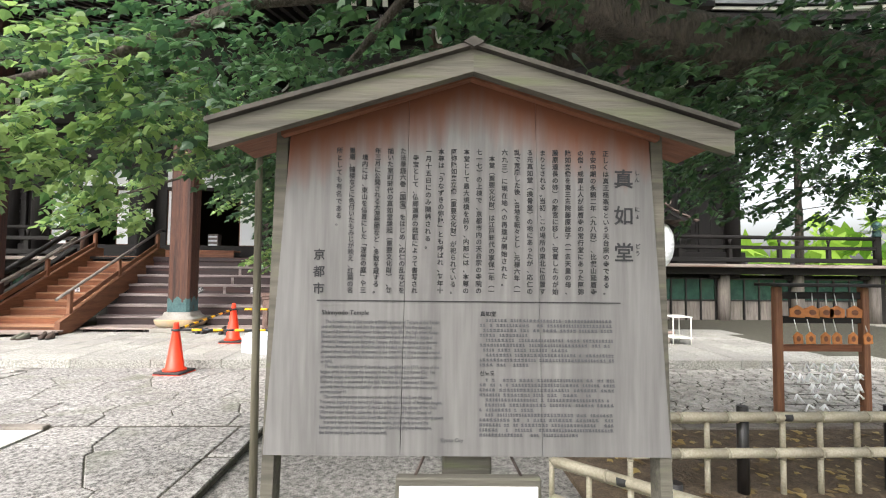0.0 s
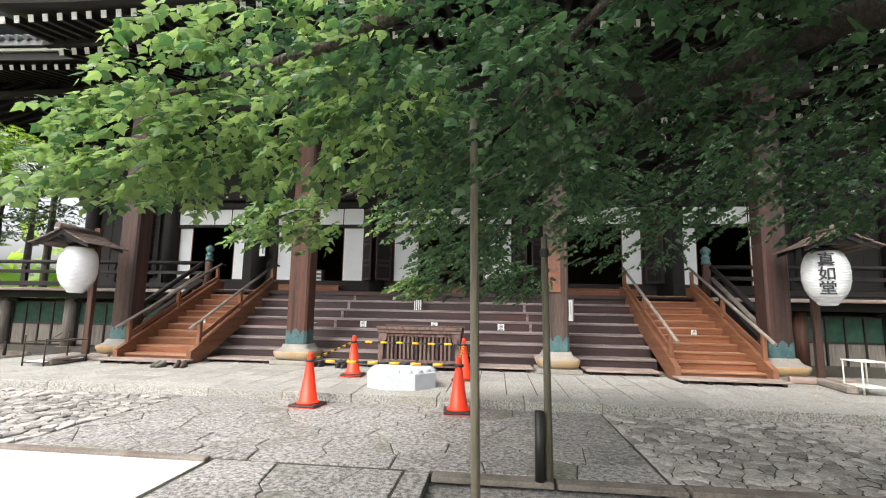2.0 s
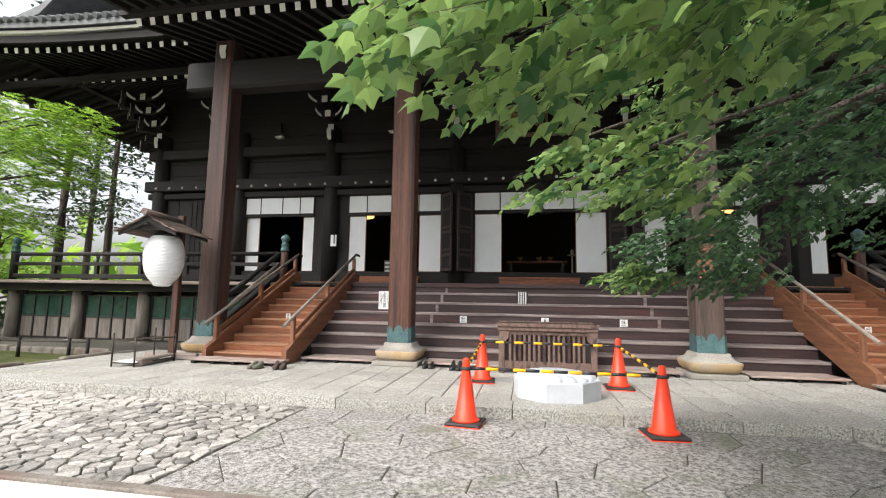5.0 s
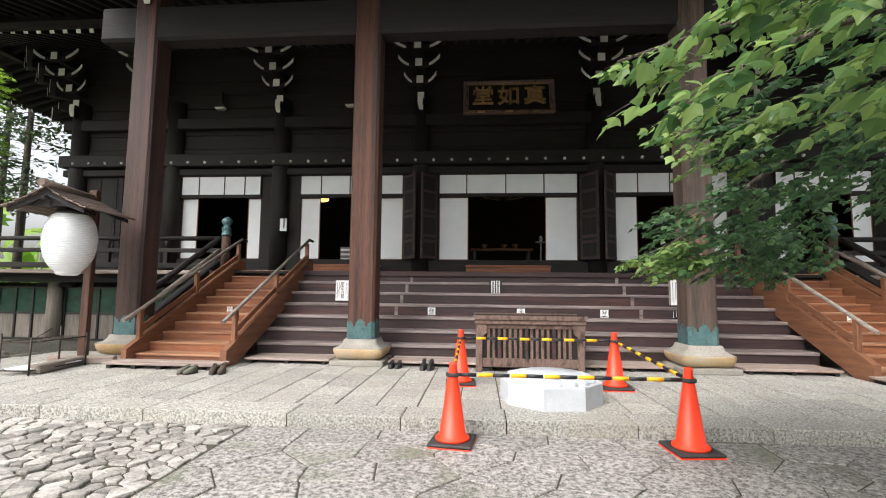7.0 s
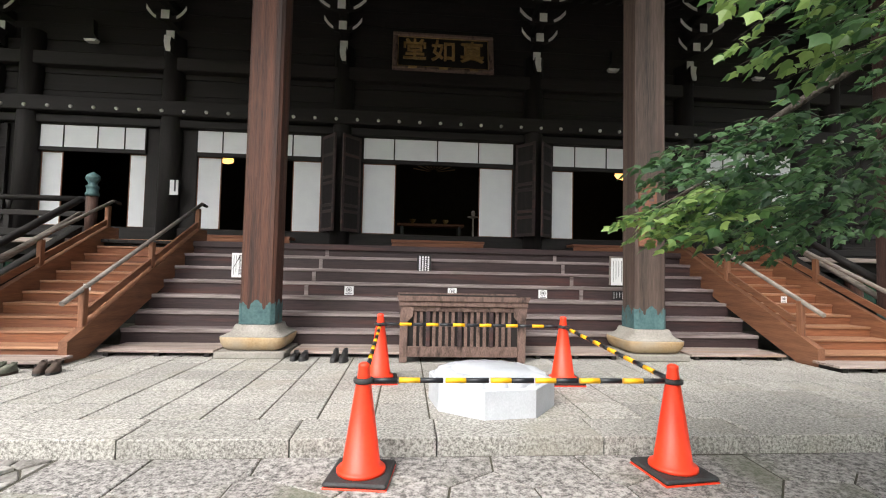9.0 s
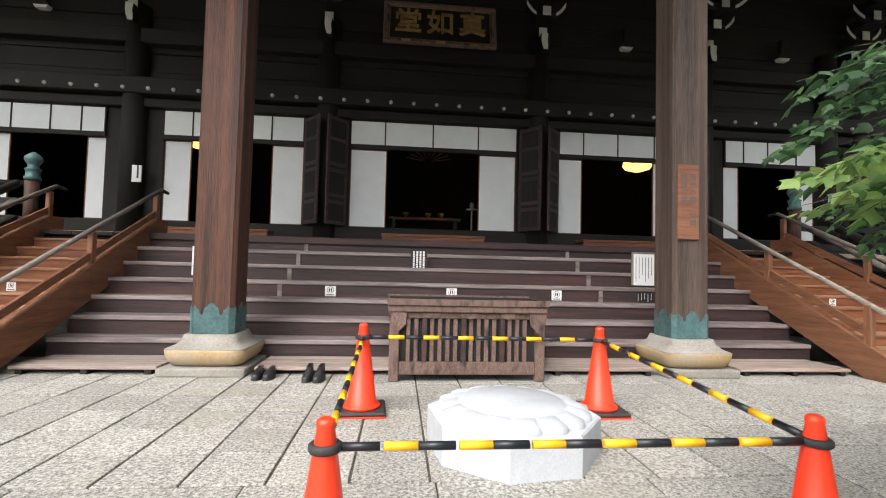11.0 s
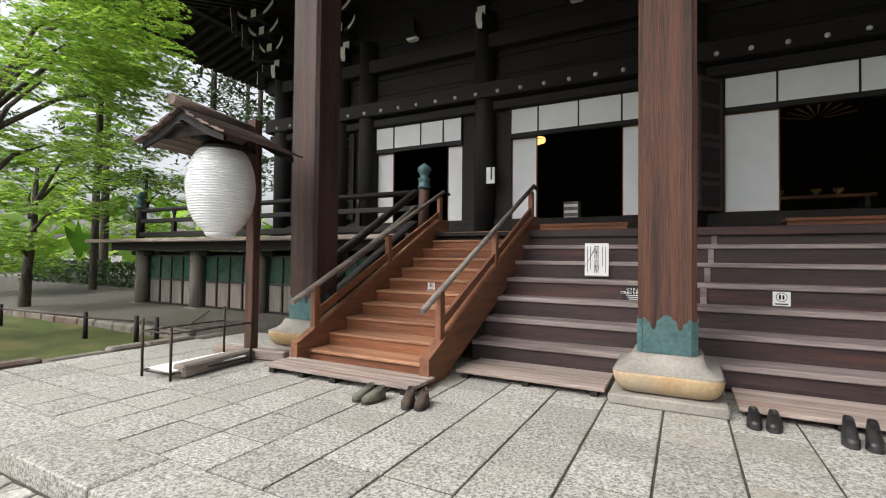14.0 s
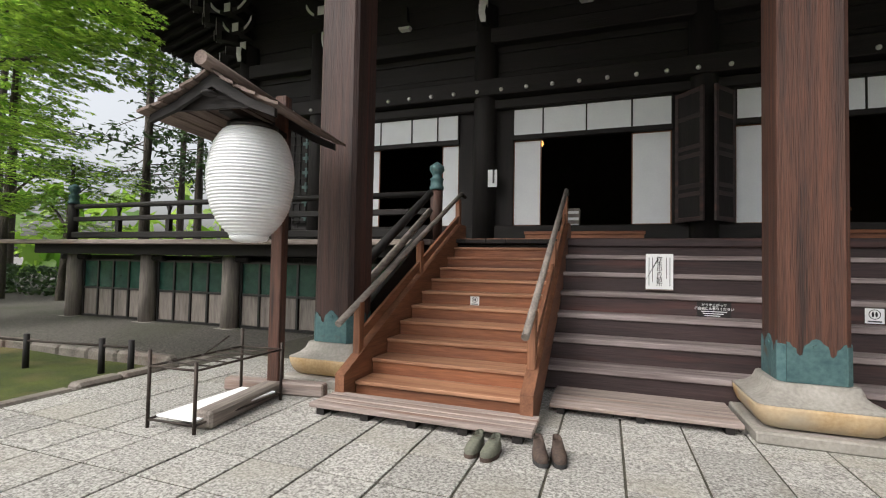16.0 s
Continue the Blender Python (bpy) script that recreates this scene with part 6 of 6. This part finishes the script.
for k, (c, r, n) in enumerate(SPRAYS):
    spray(t, c, r, int(n * 3.9), 0.054, ("leaf_skylit", "bark") if k in SKYLIT else LM, 100 + k, root=(c[0] + 0.5, c[1] - 0.1, c[2] + 0.3), droop=0.75, flat=0.55)
# unseen sprays overhead, added to shade the sign and the lower leaves
for k in range(15):
    rng = random.Random(k)
    spray(t, (rng.uniform(-1.4, 5.0), rng.uniform(-1.8, 4.2), rng.uniform(3.6, 4.8)), (1.5, 1.4, 0.6), 640, 0.14, LM, 200 + k, droop=0.6)


def maple(x, y, h, crowns, seed, leafsize=0.085, mats=("leaf_far", "bark"), label="light green maple with layered leaves in the moss garden"):
    t = thing("maple_tree", label, "tree", pose(x, y, 0), "garden maples")
    rng = random.Random(seed)
    limb(t, ((0, 0, -0.1), (0.1, 0.0, h * 0.3), (0.0, 0.15, h * 0.6), (0.2, 0.1, h)), 0.14, 0.04, "trunk")
    for k, (cx, cy, cz, rx, ry, rz, n) in enumerate(crowns):
        n = int(n * 1.6)
        limb(t, ((0.05, 0.05, min(h * 0.7, cz * 0.75)), (cx * 0.5, cy * 0.5, cz * 0.93), (cx * 0.9, cy * 0.9, cz)), 0.05, 0.012)
        spray(t, (cx, cy, cz), (rx, ry, rz), n, leafsize, mats, seed * 50 + k, MAPLE, 0.25, (0, 0, cz), 0.8)
    return t


maple(-14.6, 8.7, 4.6, ((1.2, 1.6, 4.0, 1.2, 0.8, 0.28, 800), (0.2, 2.0, 4.9, 1.4, 0.9, 0.35, 900), (1.6, 0.6, 4.3, 1.3, 1.0, 0.30, 1300), (1.9, 0.2, 3.6, 1.0, 0.9, 0.25, 620), (0.8, 1.2, 5.2, 1.6, 1.2, 0.35, 900), (1.6, 1.1, 5.0, 1.2, 0.9, 0.30, 700), (-0.8, 1.0, 4.6, 1.5, 1.2, 0.4, 700), (-0.6, -0.8, 3.8, 1.4, 1.0, 0.4, 600), (0.6, 0.8, 3.0, 1.1, 0.7, 0.22, 480)), 3)
maple(-24.5, 15.0, 8.5, ((0.6, 0.2, 5.2, 2.0, 1.6, 0.5, 620), (-0.8, 0.6, 6.6, 2.2, 1.6, 0.6, 700), (1.2, -0.4, 7.6, 2.0, 1.6, 0.5, 620), (0.2, 0.5, 8.8, 1.8, 1.4, 0.6, 560), (1.6, 0.8, 4.2, 1.6, 1.4, 0.4, 480), (-1.6, -0.6, 4.6, 1.8, 1.4, 0.5, 520)), 13, 0.17, label="tall light green tree behind the moss garden")
maple(-29.5, 13.0, 9.5, ((1.0, 0.2, 4.6, 2.4, 1.6, 0.6, 620), (-0.8, 0.6, 6.2, 2.4, 1.8, 0.6, 700), (1.4, -0.4, 7.8, 2.4, 1.8, 0.6, 620), (0.2, 0.5, 9.6, 2.2, 1.6, 0.7, 560), (1.8, 0.8, 3.4, 1.8, 1.4, 0.5, 480)), 14, 0.19, label="tall light green tree behind the moss garden")
maple(-19.5, 11.2, 3.4, ((0.9, 0.4, 2.4, 1.2, 0.9, 0.25, 600), (0.3, 1.0, 3.3, 1.5, 1.2, 0.35, 700), (-0.9, 0.4, 2.9, 1.3, 1.0, 0.3, 600), (0.8, -0.5, 1.6, 1.1, 0.8, 0.22, 480), (1.2, 0.9, 3.9, 1.2, 0.9, 0.3, 520)), 4, 0.10)
maple(-22.5, 15.5, 4.2, ((0.8, 0.0, 2.2, 1.8, 1.2, 0.4, 600), (0.3, 0.6, 3.6, 1.9, 1.4, 0.5, 700), (1.8, 1.0, 1.4, 1.5, 1.2, 0.35, 500), (-1.4, 0.4, 3.0, 1.6, 1.2, 0.4, 520)), 5, 0.13)
maple(-26.0, 12.0, 4.0, ((0.8, 0.0, 2.0, 2.0, 1.6, 0.5, 600), (0.3, 0.6, 3.6, 2.2, 1.6, 0.6, 700), (1.8, 1.0, 1.0, 1.6, 1.2, 0.4, 500), (-1.4, 0.4, 4.8, 2.0, 1.6, 0.6, 520)), 6, 0.14)
maple(15.5, 13.5, 4.6, ((-1.2, -0.5, 3.0, 1.6, 1.4, 0.5, 700), (-0.5, 0.6, 4.4, 2.0, 1.6, 0.6, 800), (-2.6, -1.0, 4.0, 1.6, 1.4, 0.5, 700), (0.8, -0.6, 2.2, 1.6, 1.2, 0.5, 520)), 7, 0.12, label="light green maple beyond the end of the hall")
maple(10.5, 8.0, 4.2, ((-1.0, -0.2, 3.2, 1.6, 1.3, 0.5, 700), (-0.2, 0.8, 4.2, 1.8, 1.4, 0.6, 700), (0.9, -0.6, 2.6, 1.4, 1.2, 0.5, 520), (-1.8, 0.8, 4.6, 1.4, 1.2, 0.5, 520)), 8, 0.11, label="light green maple on the far side of the yard")


def conifer(x, y, h, seed):
    t = thing("conifer_tree", "tall dark conifer with a bare lower trunk", "tree", pose(x, y, 0), "tall conifers")
    rng = random.Random(seed)
    limb(t, ((0, 0, -0.1), (0.05, 0, h * 0.35), (0.0, 0.1, h * 0.7), (0.1, 0, h)), 0.22, 0.05, "trunk")
    L = Leaves(((0, 0), (0.22, 0.35), (0.10, 0.7), (0, 1), (-0.10, 0.7), (-0.22, 0.35)))
    for k in range(64):
        z = h * rng.uniform(0.26, 1.0)
        a = rng.uniform(0, math.tau)
        ln = (1 - z / h) * 2.6 + rng.uniform(0.6, 1.5)
        d = Vector((math.cos(a), math.sin(a), rng.uniform(-0.25, 0.1)))
        p0 = Vector((0, 0, z))
        L.twig(p0, p0 + d * ln, 0.03)
        for i in range(34):
            v = rng.uniform(0.35, 1.05)
            p = p0 + d * (ln * v) + Vector((rng.gauss(0, 0.28), rng.gauss(0, 0.28), rng.gauss(0, 0.14)))
            L.leaf(p, Vector((rng.uniform(-1, 1), rng.uniform(-1, 1), rng.uniform(-0.6, 0.3))).normalized(), Vector((rng.gauss(0, 0.5), rng.gauss(0, 0.5), 1)).normalized(), rng.uniform(0.22, 0.42))
    L.done("crown", t, ("leaf_dark", "bark"))


for k, (x, y, h) in enumerate(((-25.0, 20.0, 17), (-32, 19.0, 18), (-26.5, 24.0, 19), (-35, 20, 19), (-30, 26, 20), (-38, 15, 18), (-20.5, 27, 18), (18, 22, 17), (22, 16, 16), (15, 27, 18), (27, 20, 17))):
    conifer(x, y, h, 300 + k)

# far hedge and woods that close the view
L = Leaves(MAPLE)
rng = random.Random(77)
for k in range(2600):
    a = rng.uniform(0, math.tau)
    r = rng.uniform(46, 58)
    p = Vector((-4 + r * math.cos(a), 12 + r * math.sin(a), abs(rng.gauss(0, 3.4))))
    L.leaf(p, Vector((rng.uniform(-1, 1), rng.uniform(-1, 1), rng.uniform(-0.5, 0.5))).normalized(), Vector((rng.gauss(0, 1), rng.gauss(0, 1), 0.6)).normalized(), rng.uniform(1.6, 3.2))
tagged(L.done("far_woods", None, ("leaf_far",)), "light green woods far beyond the temple grounds", "woods", kind="stuff")
L = Leaves(MAPLE)
for k in range(2600):
    p = Vector((rng.uniform(-34, -20.5), rng.uniform(16.2, 17.2), rng.uniform(0.02, 1.0)))
    L.leaf(p, Vector((rng.uniform(-1, 1), rng.uniform(-1, 1), rng.uniform(-0.5, 0.5))).normalized(), Vector((rng.gauss(0, 1), rng.gauss(0, 1), 0.6)).normalized(), rng.uniform(0.12, 0.2))
tagged(L.done("clipped_hedge", None, ("leaf_dark",)), "low clipped dark green hedge beyond the moss", "hedge", kind="stuff")

# fallen leaves in the planting bed
L = Leaves(LEAF)
for k in range(900):
    p = Vector((rng.uniform(0.9, 6), rng.uniform(1.6, 4.5), rng.uniform(-0.008, 0.01)))
    a = rng.uniform(0, math.tau)
    L.leaf(p, Vector((math.cos(a), math.sin(a), rng.uniform(-0.05, 0.15))).normalized(), Vector((rng.gauss(0, 0.2), rng.gauss(0, 0.2), 1)).normalized(), rng.uniform(0.04, 0.09))
tagged(L.done("fallen_leaves", None, ("leaf_dry",)), "dry brown leaves scattered on dark soil", "leaf litter", kind="stuff")

# ---- stones of the yard and the terrace ----


def lay(owner, name, cells, mat, z0, z1, gap, edge, tilt, lift, seed, limit=300, key=None):
    """Lays each cell as a stone of its own; past the limit the rest is joined."""
    rng = random.Random(seed)
    if key:
        cells = sorted(cells, key=key)
    rest = bmesh.new()
    for k, poly in enumerate(cells):
        bm = bmesh.new()
        cx, cy = stone(bm, poly, z0, z1 + rng.uniform(-lift, lift), gap, edge, tilt, rng)
        if k < limit:
            ob = part(name, bm, mat, owner)
            ob.location = (cx, cy, 0)
        else:
            bmesh.ops.translate(bm, verts=bm.verts[:], vec=(cx, cy, 0))
            me = bpy.data.meshes.new("tmp")
            bm.to_mesh(me)
            bm.free()
            rest.from_mesh(me)
            bpy.data.meshes.remove(me)
    if len(cells) > limit:
        tagged(part("far_" + name + "s", rest, mat, owner), kind="stuff")
    else:
        rest.free()


rng = random.Random(21)
own = thing("stone_path", "worn irregular paving stones leading to the hall", "paving", pose(0, 0, 0), kind="structure")
lay(own, "paving_stone", stone_cells(-5.68, 0.10, 4.72, 7.18, 0.62, 0.40, 0.60, rng), "paving", -0.03, 0.004, 0.008, 0.009, 0.010, 0.003, 1)
own = thing("approach_path", "worn irregular paving stones of the approach", "paving", pose(0, 0, 0), kind="structure")
lay(own, "paving_stone", stone_cells(-3.62, -1.98, -4.0, 4.68, 0.60, 0.62, 0.75, rng), "paving", -0.03, 0.004, 0.008, 0.009, 0.010, 0.003, 2)
lay(own, "edge_stone", [[(-1.96, y), (-1.76, y), (-1.76, y + 0.98), (-1.96, y + 0.98)] for y in np.arange(-4.0, 4.6, 1.0)], "paving", -0.03, 0.008, 0.006, 0.01, 0.0, 0.003, 3)
own = thing("path_border", "long narrow border stones of the path", "kerb", pose(0, 0, 0), kind="structure")
lay(own, "border_stone", [[(x, 4.56), (x + 0.95, 4.56), (x + 0.95, 4.70), (x, 4.70)] for x in np.arange(-1.74, 8.0, 0.97)], "kerb", -0.03, 0.012, 0.006, 0.012, 0.0, 0.004, 4)
own = thing("cobbles_west", "rough flat cobbles set in earth", "cobbles", pose(0, 0, 0), kind="structure")
lay(own, "cobble", stone_cells(-12.5, -5.70, 4.74, 7.18, 0.155, 0.105, 0.9, rng), "cobble", -0.03, 0.008, 0.010, 0.014, 0.14, 0.010, 5, 300, lambda c: math.hypot(c[0][0] + 5.7, c[0][1] - 6.0))
own = thing("cobbles_east", "rough flat cobbles set in earth", "cobbles", pose(0, 0, 0), kind="structure")
lay(own, "cobble", stone_cells(0.12, 8.5, 4.74, 7.18, 0.155, 0.105, 0.9, rng), "cobble", -0.03, 0.008, 0.010, 0.014, 0.14, 0.010, 6, 300, lambda c: math.hypot(c[0][0] - 0.1, c[0][1] - 6.0))
own = thing("terrace_paving", "pale speckled granite slabs of the terrace", "paving", pose(0, 0, 0), kind="structure")
cells = []
for j in range(6):
    y0 = 7.62 + 0.4265 * j
    for i in range(-16, 26):
        x0 = -4.99 + 0.4345 * i
        x1 = -4.99 + 0.4345 * (i + 1)
        if x1 > -11.4:
            cells.append([(max(x0, -11.4), y0), (x1, y0), (x1, y0 + 0.4265), (max(x0, -11.4), y0 + 0.4265)])
lay(own, "slab", cells, "granite", 0.06, TZ, 0.011, 0.006, 0.006, 0.002, 7)
lay(own, "slab", [[(-4.98 + 0.9 * i, 10.181), (-4.08 + 0.9 * i, 10.181), (-4.08 + 0.9 * i, 11.0), (-4.98 + 0.9 * i, 11.0)] for i in range(-7, 13)], "granite", 0.06, TZ, 0.006, 0.008, 0.004, 0.002, 8)
kx, cells = -11.28, []
while kx < 6.3:
    w = rng.uniform(0.9, 1.5)
    cells.append([(kx, 7.20), (kx + w, 7.20), (kx + w, 7.615), (kx, 7.615)])
    kx += w
lay(own, "kerb_stone", cells, "granite", -0.05, TZ + 0.002, 0.006, 0.016, 0.004, 0.003, 9)
